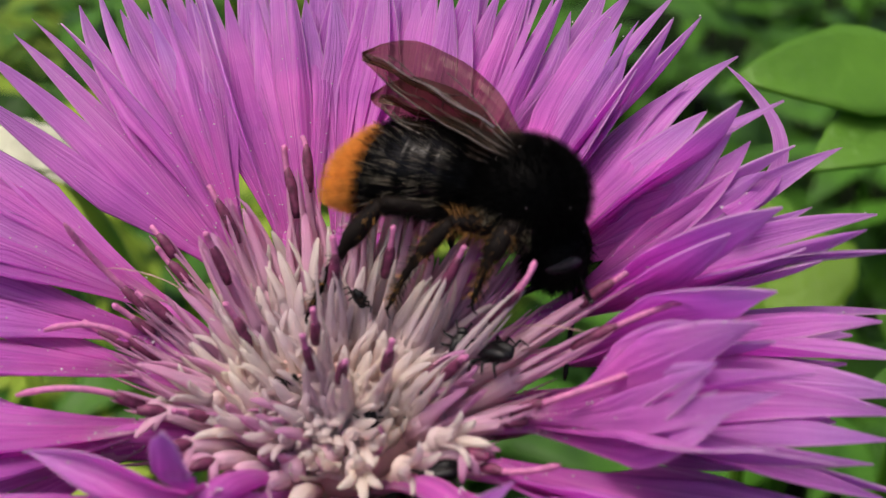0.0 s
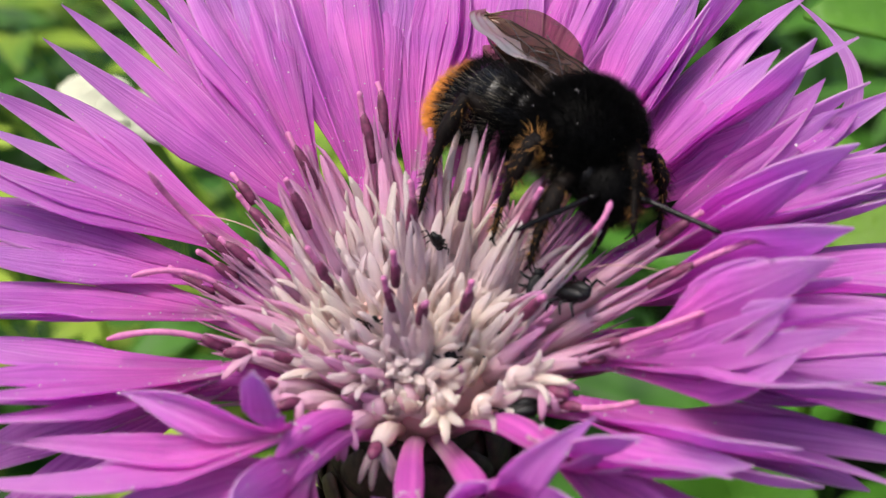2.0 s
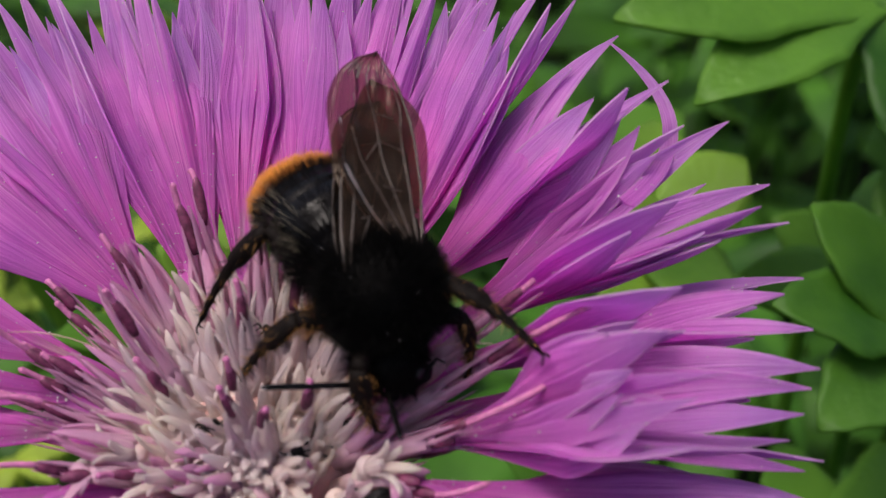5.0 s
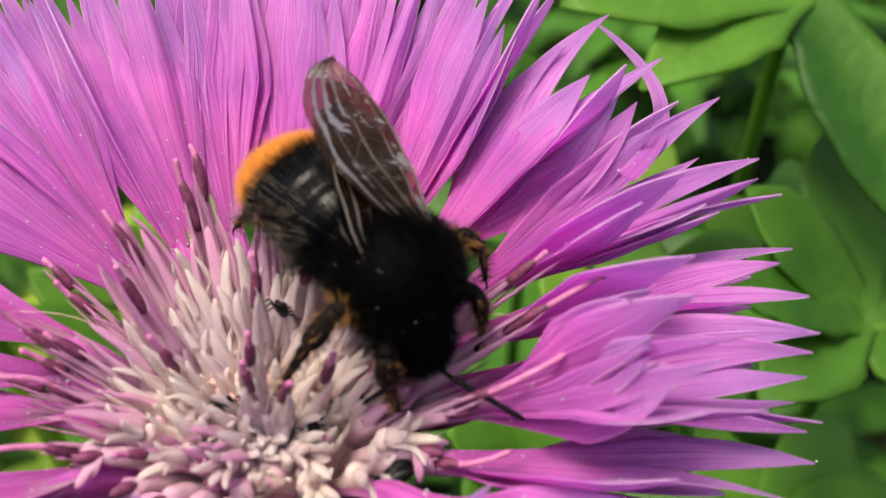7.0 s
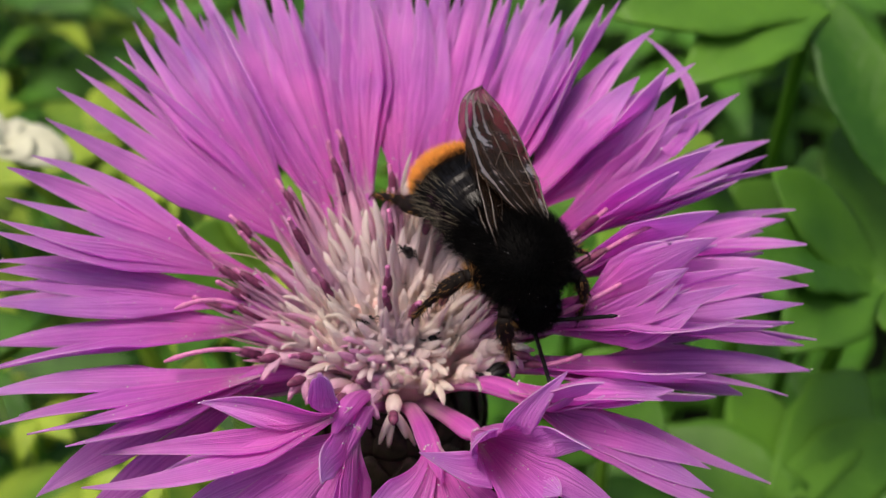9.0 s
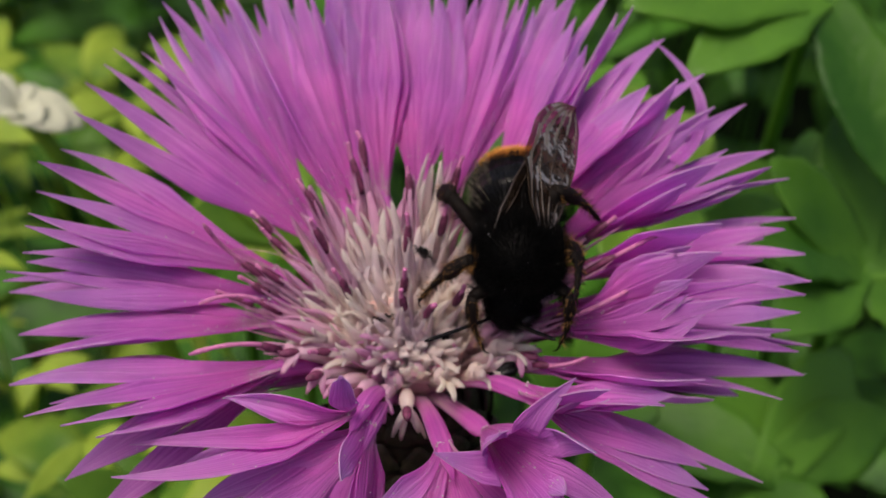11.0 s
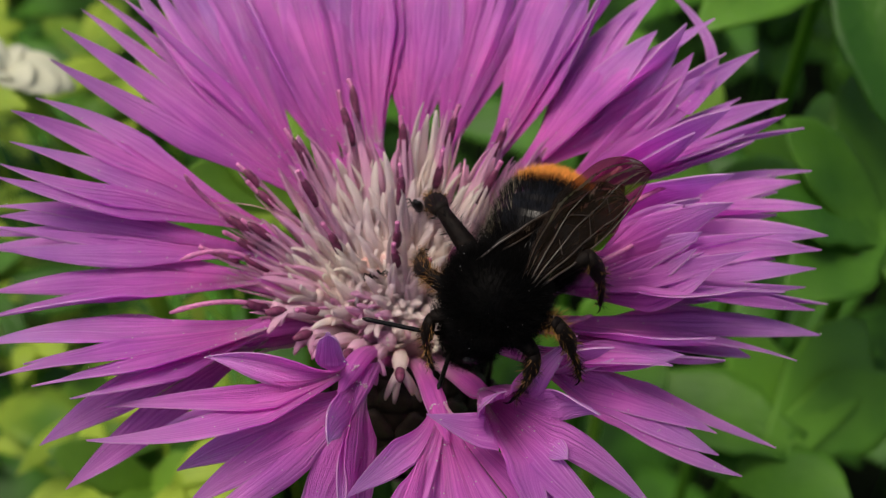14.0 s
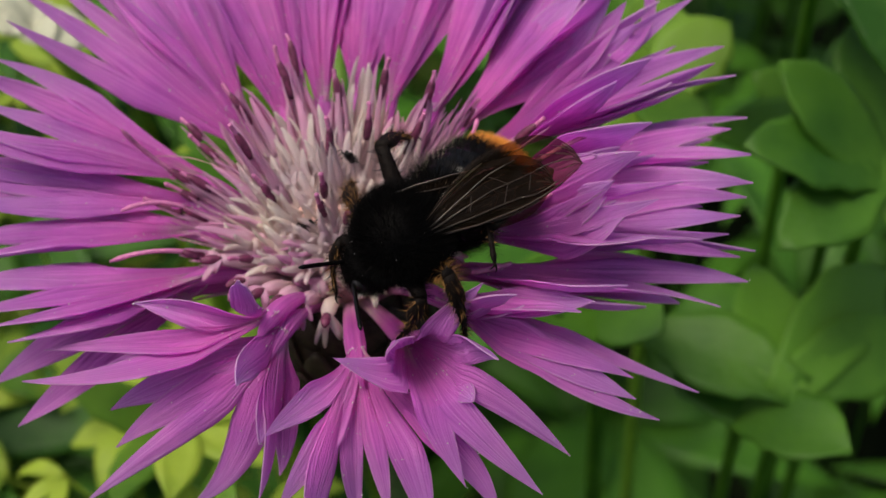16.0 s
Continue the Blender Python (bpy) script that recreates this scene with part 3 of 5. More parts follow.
# the front edge: swollen pale florets, open stars and spent, curled ones
def swollen(az, r, z, size, lobes=0, length=2.4, spread=0.6, pink=False, tilt=0.8):
    """A pale floret with a round swollen base; where open, blunt strap lobes spread from it."""
    c = polar(az, r, z)
    body = [tube(bez(polar(az, r * 0.45, -0.4), polar(az, r * 0.85, z * 0.4), c, 5), [0.3, 0.32, 0.36, 0.42, 0.5, 0.5], 8), ball(c, (size, size, size * 1.15), 14, 10) if not lobes else ball(c, (size * 0.8, size * 0.8, size), 12, 8)]
    ax = (polar(az, 1, 0) + Vector((0, 0, tilt))).normalized()
    s1 = ax.orthogonal().normalized()
    s2 = ax.cross(s1)
    turn = random.uniform(0, 6.28)
    for i in range(lobes):
        ang = turn + 2 * math.pi * i / lobes + random.uniform(-0.25, 0.25)
        o = s1 * math.cos(ang) + s2 * math.sin(ang)
        ln = length * random.uniform(0.75, 1.15)
        p0 = c + ax * size * 0.5 + o * size * 0.45
        p2 = p0 + ax * ln * (1 - spread * 0.6) + o * ln * spread * random.uniform(0.7, 1.2)
        body.append(tube(bez(p0, p0 + ax * ln * 0.65, p2, 7), [0.40, 0.36, 0.32, 0.28, 0.25, 0.22, 0.17, 0.06], 8, 0.5, 1.0, 0.55, o))
    return part("floret_bud" if not lobes else "disc_floret", join(*body), M_DISC_PINK if pink or not lobes else M_DISC, flower, "" if lobes else "rounded pale unopened floret", HEAD)


for az, r, z, size in ((-79, 3.3, 2.9, 0.65), (-101, 4.1, 2.7, 0.6)):
    swollen(az, r, z, size)
for az, r, z, size, lobes, length, spread in ((-56, 3.3, 3.6, 0.75, 5, 2.3, 0.2), (-112, 3.0, 3.5, 0.75, 5, 2.2, 0.25), (-140, 4.0, 3.6, 0.75, 5, 2.4, 0.3), (-61, 4.7, 3.2, 0.75, 5, 1.7, 0.5), (-43, 6.0, 3.5, 0.75, 5, 2.0, 0.45), (-26, 6.4, 4.2, 0.7, 5, 2.4, 0.35), (-163, 5.2, 4.0, 0.65, 5, 2.6, 0.35)):
    swollen(az, r, z, size, lobes, length, spread)


def curled(az, r, z, drop, pink=True, reach=1.6):
    """A spent front floret whose thin lobes curl over and hang."""
    a, t = polar(az, 3.4, 0.6), polar(az, r, z)
    pieces = [tube(bez(a, a * 0.4 + t * 0.6 + Vector((0, 0, 0.8)), t, 7), [0.34, 0.36, 0.4, 0.46, 0.52, 0.5, 0.44, 0.36], 8, 0, 0.6)]
    for i in range(5):
        o = polar(az + random.uniform(-70, 70), reach * random.uniform(0.6, 1.3), -drop * random.uniform(0.2, 1.0))
        lift = Vector((0, 0, random.uniform(0.3, 1.0)))
        pieces.append(tube(bez(t, t + o * 0.5 + lift, t + o, 8), [0.24, 0.25, 0.26, 0.26, 0.25, 0.24, 0.22, 0.18, 0.09], 7, 0.6, 1.0, 0.6))
    ob = part("curled_floret", join(*pieces), M_DISC_PINK if pink else M_DISC, flower, "spent floret with curled hanging lobes", HEAD)
    e = t + polar(az, 1.2, 0.5)
    part("anther", tube(bez(t, t + polar(az, 0.6, 0.4), e, 5), [0.2, 0.3, 0.32, 0.3, 0.25, 0.12], 7), M_ANTHER, ob, "dark purple anther tube")


for az, r, z, drop, pink, reach in ((-90, 6.6, 3.4, 2.6, False, 1.1), (-104, 6.2, 3.8, 1.4, True, 1.2), (-117, 6.2, 3.9, 1.2, True, 1.3), (-128, 6.4, 4.0, 0.9, True, 1.3), (-140, 6.8, 4.2, 0.7, True, 1.3), (-155, 7.4, 4.8, 0.5, True, 1.4), (-27, 8.0, 4.4, 0.4, True, 1.3), (-14, 8.8, 5.0, 0.2, True, 1.3)):
    curled(az, r, z, drop, pink, reach)

# fine pale bristles that stand out of the disc
for az, r, z, turn in ((158, 9.0, 8.5, 8), (12, 9.5, 8.5, -8)):
    part("bristle", tube(bez(polar(az, 5, 4), polar(az, r * 0.8, z), polar(az + turn, r + 2.5, z - 0.5), 10), [0.025] * 10 + [0.01], 5), M_CUSHION, flower, "fine pale bristle", HEAD)

# receptacle, involucre and stem
part("receptacle", ball((0, 1.2, 0.9), (5.3, 4.6, 4.0), 28, 14), M_CUSHION, flower, "", HEAD)
inv = part("involucre", ball((0, 0, -7.6), (5.6, 5.6, 7.2), 28, 16), M_BRACT, flower, "dark brown scaly involucre", HEAD)
for ring in range(6):
    for i in range(13):
        az = 360 * (i + 0.5 * (ring % 2)) / 13
        th = radians(40 + 20 * ring)
        c0 = polar(az, 5.55 * math.sin(th), -7.6 + 7.15 * math.cos(th))
        th2 = th - radians(27)
        c1 = polar(az, 5.55 * math.sin(th2) + 0.75, -7.6 + 7.15 * math.cos(th2))
        nrm = polar(az, 1, 0)
        part("bract", blade(bez(c0, (c0 + c1) / 2 + nrm * 0.6, c1, 5), nrm, [1.2, 1.35, 1.3, 1.05, 0.65, 0.15], -0.25, 0.02, 4, 0.18), M_BRACT, inv)
sp = bez(Vector((0, 0, -14.0)), Vector((2, -4, -170)), HEAD.inverted() @ Vector((0, 0, 0)) / MM, 24)
part("stem", tube(sp, [1.5 - 0.1 * math.sin(i) for i in range(25)], 10), M_STEM, flower, "ribbed green stem", HEAD)


def pollen():
    """Loose grains on the throats and lobes of the ray florets."""
    g = random.Random(17)
    spots = []
    for floret in flower.children:
        if floret.name.startswith("outer_floret"):
            for lobe in floret.children:
                me = lobe.data
                half = len(me.vertices) // 2
                for i in range(16):
                    k = int(half * g.random() ** 2.4)
                    spots.append(me.vertices[k].co / MM)
    v, f = [], []
    for p in spots:
        r = 0.025 + 0.045 * g.random() ** 2
        p = p + Vector((g.uniform(-.1, .1), g.uniform(-.1, .1), 0.04))
        k = len(v)
        v += [p + Vector(d) * r for d in ((1, 0, 0), (-1, 0, 0), (0, 1, 0), (0, -1, 0), (0, 0, 1), (0, 0, -1))]
        f += [(k + a, k + b, k + c) for a, b, c in ((0, 2, 4), (2, 1, 4), (1, 3, 4), (3, 0, 4), (2, 0, 5), (1, 2, 5), (3, 1, 5), (0, 3, 5))]
    tagged(part("pollen", (v, f, None), M_POLLEN, flower, "", HEAD), kind="stuff")


pollen()

# ---- the bumblebee ----
M_FUR = plain("black_fur", (0.002, 0.0018, 0.0017), 0.6, 0.06, 2500, 0.4, 0.0)
M_FUR_ORANGE = plain("orange_fur", (0.86, 0.36, 0.07), 0.7, 0.2, 2500, 0.3, 0.0, 0.3)
M_FUR_PALE = plain("pale_fur", (0.30, 0.26, 0.18), 0.5, 0.4, 2500, 0.3, 0.0, 0.2)
M_CUTICLE = plain("cuticle", (0.004, 0.0035, 0.0035), 0.22, 0.16, 1800, 0.3, 0.12)
M_LEG = plain("leg_cuticle", (0.006, 0.004, 0.003), 0.6, 0.08, 2500, 0.4, 0.3)
M_LEG_HAIR = plain("leg_hair", (0.42, 0.21, 0.06), 0.6, 0.3, 2500, 0.3, 0.0, 0.2)
M_EYE = plain("compound_eye", (0.006, 0.005, 0.006), 0.15, 0.6, 9000, 0.2, 0.5)
M_VEIN = plain("wing_vein", (0.03, 0.018, 0.012), 0.28, 0.5, 3000, 0.3, 0.1)

M_WING, vn, vl, vp = material("wing_membrane", 0.25, 0.3)
vp.inputs["Base Color"].default_value = (0.12, 0.075, 0.045, 1)
vco = vn.new("ShaderNodeTexCoord")
vnz = node(vn, "ShaderNodeTexNoise", Scale=700.0, Detail=3.0)
vl.new(vco.outputs["Object"], vnz.inputs["Vector"])
vbp = vn.new("ShaderNodeBump")
vbp.inputs["Strength"].default_value, vbp.inputs["Distance"].default_value = 0.7, 0.0004
vl.new(vnz.outputs["Fac"], vbp.inputs["Height"])
vl.new(vbp.outputs[0], vp.inputs["Normal"])
vtr = vn.new("ShaderNodeBsdfTransparent")
vtr.inputs["Color"].default_value = (0.36, 0.255, 0.195, 1)
vgl = vn.new("ShaderNodeBsdfGlossy")
vgl.inputs["Roughness"].default_value = 0.36
vgl.inputs["Color"].default_value = (0.66, 0.52, 0.43, 1)
vl.new(vbp.outputs[0], vgl.inputs["Normal"])
vm1, vm2 = vn.new("ShaderNodeMixShader"), vn.new("ShaderNodeMixShader")
vm1.inputs[0].default_value = 0.94
vl.new(vp.outputs[0], vm1.inputs[1])
vl.new(vtr.outputs[0], vm1.inputs[2])
vfr = vn.new("ShaderNodeFresnel")
vfr.inputs["IOR"].default_value = 1.27
vl.new(vbp.outputs[0], vfr.inputs["Normal"])
vl.new(vfr.outputs[0], vm2.inputs[0])
vl.new(vm1.outputs[0], vm2.inputs[1])
vl.new(vgl.outputs[0], vm2.inputs[2])
vl.new(vm2.outputs[0], vn["Material Output"].inputs["Surface"])

rng = random.Random(3)


def hair(v, f, p, d, length, w):
    """One tapered, slightly bent hair of two faces."""
    s = d.orthogonal().normalized()
    s = (s * math.cos(rng.uniform(0, 6.28)) + d.cross(s) * math.sin(rng.uniform(0, 6.28)))
    if s.length < 0.1:
        s = d.orthogonal()
    s.normalize()
    m = p + d * length * 0.55
    e = p + d * length + s * rng.uniform(-0.15, 0.15) * length + Vector((0, 0, -0.06 * length))
    k = len(v)
    v += [p - s * w, p + s * w, m + s * w * 0.7, m - s * w * 0.7, e]
    f += [(k, k + 1, k + 2, k + 3), (k + 3, k + 2, k + 4)]


def pile(c, r, count, length, w=0.02, lean=(-0.35, 0, 0), keep=None, depth=0.93):
    """Fur standing out of an ellipsoid."""
    v, f = [], []
    c = Vector(c)
    for i in range(count):
        d = Vector((rng.gauss(0, 1), rng.gauss(0, 1), rng.gauss(0, 1))).normalized()
        p = Vector((d.x * r[0], d.y * r[1], d.z * r[2]))
        if keep and not keep(p):
            continue
        nrm = Vector((d.x / r[0], d.y / r[1], d.z / r[2])).normalized()
        out = (nrm + Vector(lean) + Vector((rng.uniform(-.28, .28), rng.uniform(-.28, .28), rng.uniform(-.28, .28)))).normalized()
        hair(v, f, c + p * depth, out, length * rng.uniform(0.6, 1.2), w)
    return v, f, None


bee = tagged(new("bumblebee"), "black furry bumblebee with an orange tail and brown wings", "bumblebee")
bee.scale = (1.07, 1.07, 1.07)
thorax = part("thorax", ball((0.1, 0, -0.05), (2.55, 2.58, 2.25), 24, 16), M_FUR, bee)
part("thorax_fur", pile((0.1, 0, -0.05), (2.55, 2.58, 2.25), 36000, 0.74, 0.009), M_FUR, thorax, "dense black fur")


def dusting(count, r):
    """Pale pollen grains caught in the fur."""
    v, f = [], []
    for i in range(count):
        d = Vector((rng.gauss(0, 1), rng.gauss(0, 1), rng.gauss(0, 1))).normalized()
        p = Vector((d.x * r[0], d.y * r[1], d.z * r[2])) * rng.uniform(1.05, 1.25)
        s = rng.uniform(0.012, 0.028)
        k = len(v)
        v += [p + Vector(q) * s for q in ((1, 0, 0), (-1, 0, 0), (0, 1, 0), (0, -1, 0), (0, 0, 1), (0, 0, -1))]
        f += [(k + a, k + b, k + e) for a, b, e in ((0, 2, 4), (2, 1, 4), (1, 3, 4), (3, 0, 4), (2, 0, 5), (1, 2, 5), (3, 1, 5), (0, 3, 5))]
    return v, f, None


part("flank_fur", pile((0.1, 0, -0.05), (2.45, 2.45, 2.2), 5200, 1.15, 0.008, (-0.3, 0, -0.35), lambda p: -1.9 < p.z < -0.55 and abs(p.y) > 1.0 and p.x < 1.0), M_FUR_PALE, thorax, "pale hair on the flanks")
part("pollen_dust", dusting(34, (2.55, 2.7, 2.4)), M_POLLEN, thorax, "scattered pale pollen grains")


def abdomen():
    """Six overlapping shining plates, narrowing to the tail."""
    v, f = [], []
    seg = 28
    rings = 40
    for i in range(rings + 1):
        t = i / rings
        x = -1.5 - 7.0 * t
        r = 2.55 * math.sqrt(max(0.0, 1 - abs((t - 0.42) / 0.60) ** 2.0)) if t < 0.99 else 0.12
        r *= 1 - 0.06 * ((t * 6) % 1.0)
        z = -0.4 + 0.5 * math.sin(math.pi * t) - 1.5 * t * t
        for j in range(seg):
            a = 2 * math.pi * j / seg
            v.append(Vector((x, 1.02 * r * math.cos(a), z + 0.86 * r * math.sin(a))))
    for i in range(rings):
        for j in range(seg):
            q = (j + 1) % seg
            f.append((i * seg + j, i * seg + q, (i + 1) * seg + q, (i + 1) * seg + j))
    f.append(tuple(range(seg)))
    f.append(tuple(reversed(range(rings * seg, rings * seg + seg))))
    return v, f, None


belly = part("abdomen", abdomen(), M_CUTICLE, bee, "glossy black abdomen with an orange furry tip")


def belly_fur(count, t0, t1, length, w=0.015, side=0.0, lie=1.1):
    v, f = [], []
    for i in range(count):
        t = rng.uniform(t0, t1)
        a = rng.uniform(0, 2 * math.pi)
        if side and abs(math.cos(a)) < side:
            continue
        r = 2.55 * math.sqrt(max(0.0, 1 - abs((t - 0.42) / 0.60) ** 2.0))
        p = Vector((-1.5 - 7.0 * t, 1.02 * r * math.cos(a), -0.4 + 0.5 * math.sin(math.pi * t) - 1.5 * t * t + 0.86 * r * math.sin(a)))
        slope = (t - 0.42) * 2.2
        d = Vector((-max(0.0, slope) - lie, math.cos(a), math.sin(a)))
        d += Vector((rng.uniform(-.3, .3), rng.uniform(-.3, .3), rng.uniform(-.3, .3)))
        hair(v, f, p * 0.985, d.normalized(), length * rng.uniform(0.6, 1.2), w)
    return v, f, None


part("black_fur_band", join(belly_fur(6500, 0.0, 0.78, 0.6, 0.009, lie=1.4), belly_fur(3500, 0.0, 0.25, 1.0, 0.009, lie=0.5), belly_fur(2600, 0.58, 0.76, 0.75, 0.009)), M_FUR, belly, "black fur")
part("pale_fur_fringe", join(*(belly_fur(150, b, b + 0.06, 1.1, 0.008, 0.55) for b in (0.18, 0.34, 0.5, 0.62))), M_FUR_PALE, belly, "pale hair fringe")
part("orange_tail_fur", belly_fur(12000, 0.76, 0.99, 0.75, 0.009, lie=0.85), M_FUR_ORANGE, belly, "bright orange fur")

# head: local origin at the neck, face towards +x
head = part("head", ball((1.4, 0, -0.1), (1.55, 1.5, 1.4), 22, 14), M_FUR, bee)
part("face_fur", join(pile((1.4, 0, -0.1), (1.55, 1.5, 1.4), 7000, 0.55, 0.009, (-0.1, 0, 0.1))), M_FUR, head, "black fur")
for s in (1, -1):
    part("eye", ball((1.35, s * 1.22, 0.05), (0.42, 0.34, 0.85), 14, 10), M_EYE, head, "shiny black compound eye")
part("proboscis", tube(bez(Vector((2.2, 0, -0.7)), Vector((2.9, 0, -1.6)), Vector((2.7, 0, -2.8)), 8), [0.32, 0.3, 0.26, 0.2, 0.16, 0.13, 0.1, 0.08, 0.05], 8), M_CUTICLE, head)


def antenna():
    """Elbowed feeler; local origin at its socket, reaching along +x."""
    a = tube([Vector((0.25 * i, 0, 0.06 * i)) for i in range(5)], [0.1, 0.1, 0.1, 0.11, 0.1], 8)
    path = [Vector((1.0 + 0.3 * i, 0, 0.24 - 0.24 * i / 12)) for i in range(13)]
    b = tube(path, [0.115 + 0.018 * (i % 2) for i in range(12)] + [0.05], 8)
    return part("antenna", join(a, b), M_CUTICLE, head, "thin jointed black antenna")


antenna_r, antenna_l = antenna(), antenna()


def leg(femur, shin, hairy):
    """Thigh along +x with its hip at the origin; shin below the knee, jointed there."""
    th = part("leg", tube([Vector((femur * i / 6, 0, 0.12 * math.sin(math.pi * i / 6))) for i in range(7)], [0.34, 0.52, 0.56, 0.54, 0.48, 0.42, 0.36], 10, flat=0.85), M_LEG, bee)
    v, f = [], []
    for i in range(260):
        a = rng.uniform(0, 6.28)
        p = Vector((femur * rng.uniform(0.05, 0.98), 0.38 * math.cos(a), 0.36 * math.sin(a)))
        hair(v, f, p, Vector((0.4, math.cos(a), math.sin(a))).normalized(), rng.uniform(0.3, 0.75), 0.014)
    part("thigh_hair", (v, f, None), M_FUR, th)
    n = 14
    ln = [shin * i / n for i in range(n + 1)]
    rad = [0.34, 0.42, 0.47, 0.50, 0.51, 0.46, 0.27, 0.31, 0.21, 0.25, 0.17, 0.21, 0.14, 0.18, 0.08]
    if hairy:
        rad = [r * 1.25 for r in rad]
    path = [Vector((x, 0, 0.30 * math.sin(math.pi * x / shin))) for x in ln]
    claw = [tube(bez(path[-1], path[-1] + Vector((0.3, s * 0.16, 0.05)), path[-1] + Vector((0.35, s * 0.3, -0.25)), 4), [0.07, 0.06, 0.05, 0.04, 0.02], 5) for s in (1, -1)]
    v, f = [], []
    for i in range(460):
        a = rng.uniform(0, 6.28)
        x = shin * rng.uniform(0.02, 0.95) ** 1.2
        r = rad[min(n, int(x / shin * n))] * 0.8
        p = Vector((x, r * math.cos(a), r * 0.7 * math.sin(a) + 0.30 * math.sin(math.pi * x / shin)))
        hair(v, f, p, Vector((0.7, math.cos(a), math.sin(a))).normalized(), rng.uniform(0.2, 0.65), 0.013)
    ti = part("shin", join(tube(path, rad, 10, flat=0.7), *claw, (v, f, None)), M_LEG, th, "hairy shin and jointed foot with claws")
    ti.data.materials.append(M_LEG_HAIR)
    for p in ti.data.polygons[-920:]:
        p.material_index = 1 if (p.index // 2) % 4 == 0 else 0
    ti.matrix_basis = Matrix.Translation((femur * MM, 0, 0))
    return th, ti, femur, shin


SIZE = {"front": (2.0, 3.6), "mid": (2.8, 4.8), "hind": (4.1, 5.9)}
LEGS = {}
for where in ("front", "mid", "hind"):
    for side in (-1, 1):
        LEGS[where, side] = leg(*SIZE[where], where == "hind")


def comb(where, side):
    """Orange-brown brush hair on the thigh and upper shin."""
    th, _, femur, _ = LEGS[where, side]
    v, f = [], []
    for i in range(320):
        a = rng.uniform(0, 6.28)
        p = Vector((femur * rng.uniform(0.3, 1.0), 0.34 * math.cos(a), 0.34 * math.sin(a)))
        hair(v, f, p, Vector((0.7, math.cos(a), math.sin(a))).normalized(), rng.uniform(0.4, 0.9), 0.013)
    part("brush_hair", (v, f, None), M_LEG_HAIR, th, "orange-brown brush hair")


for key in LEGS:
    if key[0] == "mid":
        comb(*key)


def wing(side, length, width, name, label):
    """Membrane along -x from its hinge, with raised veins and a finely puckered rim."""
    n, m = 30, 26
    v, f = [], []
    for i in range(n + 1):
        t = i / n
        lead = width * (0.10 + 0.16 * math.sin(math.pi * min(1, t * 1.1)) ** 0.8)
        trail = width * (0.12 + 0.88 * math.sin(0.5 * math.pi * min(1.0, t / 0.55)) ** 1.2)
        if t > 0.66:
            q = max(0.0, 1 - ((t - 0.66) / 0.34) ** 2.2) ** 0.6
            lead, trail = lead * q - 0.12 * width * (1 - q), trail * q + 0.12 * width * (1 - q)
        for j in range(m + 1):
            c = j / m
            y = side * (lead * (1 - c) - trail * c)
            rim = max(0.0, max(t, c) - 0.6) / 0.4
            z = 0.10 * math.sin(5 * c + 3 * t) + 0.09 * math.sin(34 * c + 4 * t) * rim + 0.05 * math.sin(24 * t)
            v.append(Vector((-length * t, y, z)))
    for i in range(n):
        for j in range(m):
            f.append((i * (m + 1) + j, i * (m + 1) + j + 1, (i + 1) * (m + 1) + j + 1, (i + 1) * (m + 1) + j))
    ob = part(name, (v, f, None), M_WING, bee, label)

    def line(a, b, bow, r):
        pts = []
        for i in range(9):
            t = i / 8
            u = a[0] + (b[0] - a[0]) * t
            c = a[1] + (b[1] - a[1]) * t + bow * math.sin(math.pi * t)
            iu, jc = min(n - 1, int(u * n)), min(m - 1, max(0, int(c * m)))
            fu, fc = u * n - iu, c * m - jc
            q = [v[(iu + x) * (m + 1) + jc + y] for x, y in ((0, 0), (1, 0), (0, 1), (1, 1))]
            p = (q[0] * (1 - fu) + q[1] * fu) * (1 - fc) + (q[2] * (1 - fu) + q[3] * fu) * fc
            pts.append(p + Vector((0, 0, 0.03)))
        return tube(pts, [0.7 * r * (1 - 0.4 * i / 8) for i in range(9)], 5)

    veins = [((0, 0), (0.86, 0.02), 0, 0.10), ((0, 0.2), (0.6, 0.16), 0, 0.075), ((0, 0.35), (0.72, 0.42), 0.03, 0.065), ((0, 0.5), (0.62, 0.72), 0, 0.06),
             ((0.5, 0.17), (0.55, 0.42), 0, 0.05), ((0.55, 0.42), (0.46, 0.62), 0, 0.05), ((0.6, 0.16), (0.84, 0.12), -0.05, 0.06), ((0.66, 0.2), (0.7, 0.45), 0, 0.045), ((0.72, 0.42), (0.9, 0.5), 0, 0.045), ((0.3, 0.3), (0.33, 0.52), 0, 0.05)]
    for a, b, bow, r in veins:
        part("vein", line(a, b, bow, r), M_VEIN, ob)
    return ob


WINGS = {}
for side in (-1, 1):
    WINGS["fore", side] = wing(side, 9.3, 2.9, "forewing", "brown translucent veined forewing")
    WINGS["hind", side] = wing(side, 7.2, 2.6, "hindwing", "brown translucent veined hindwing")

# ---- pollen beetles among the florets ----
M_BEETLE = plain("beetle_shell", (0.003, 0.003, 0.003), 0.35, 0.3, 3000, 0.3, 0.3)
random.seed(9)


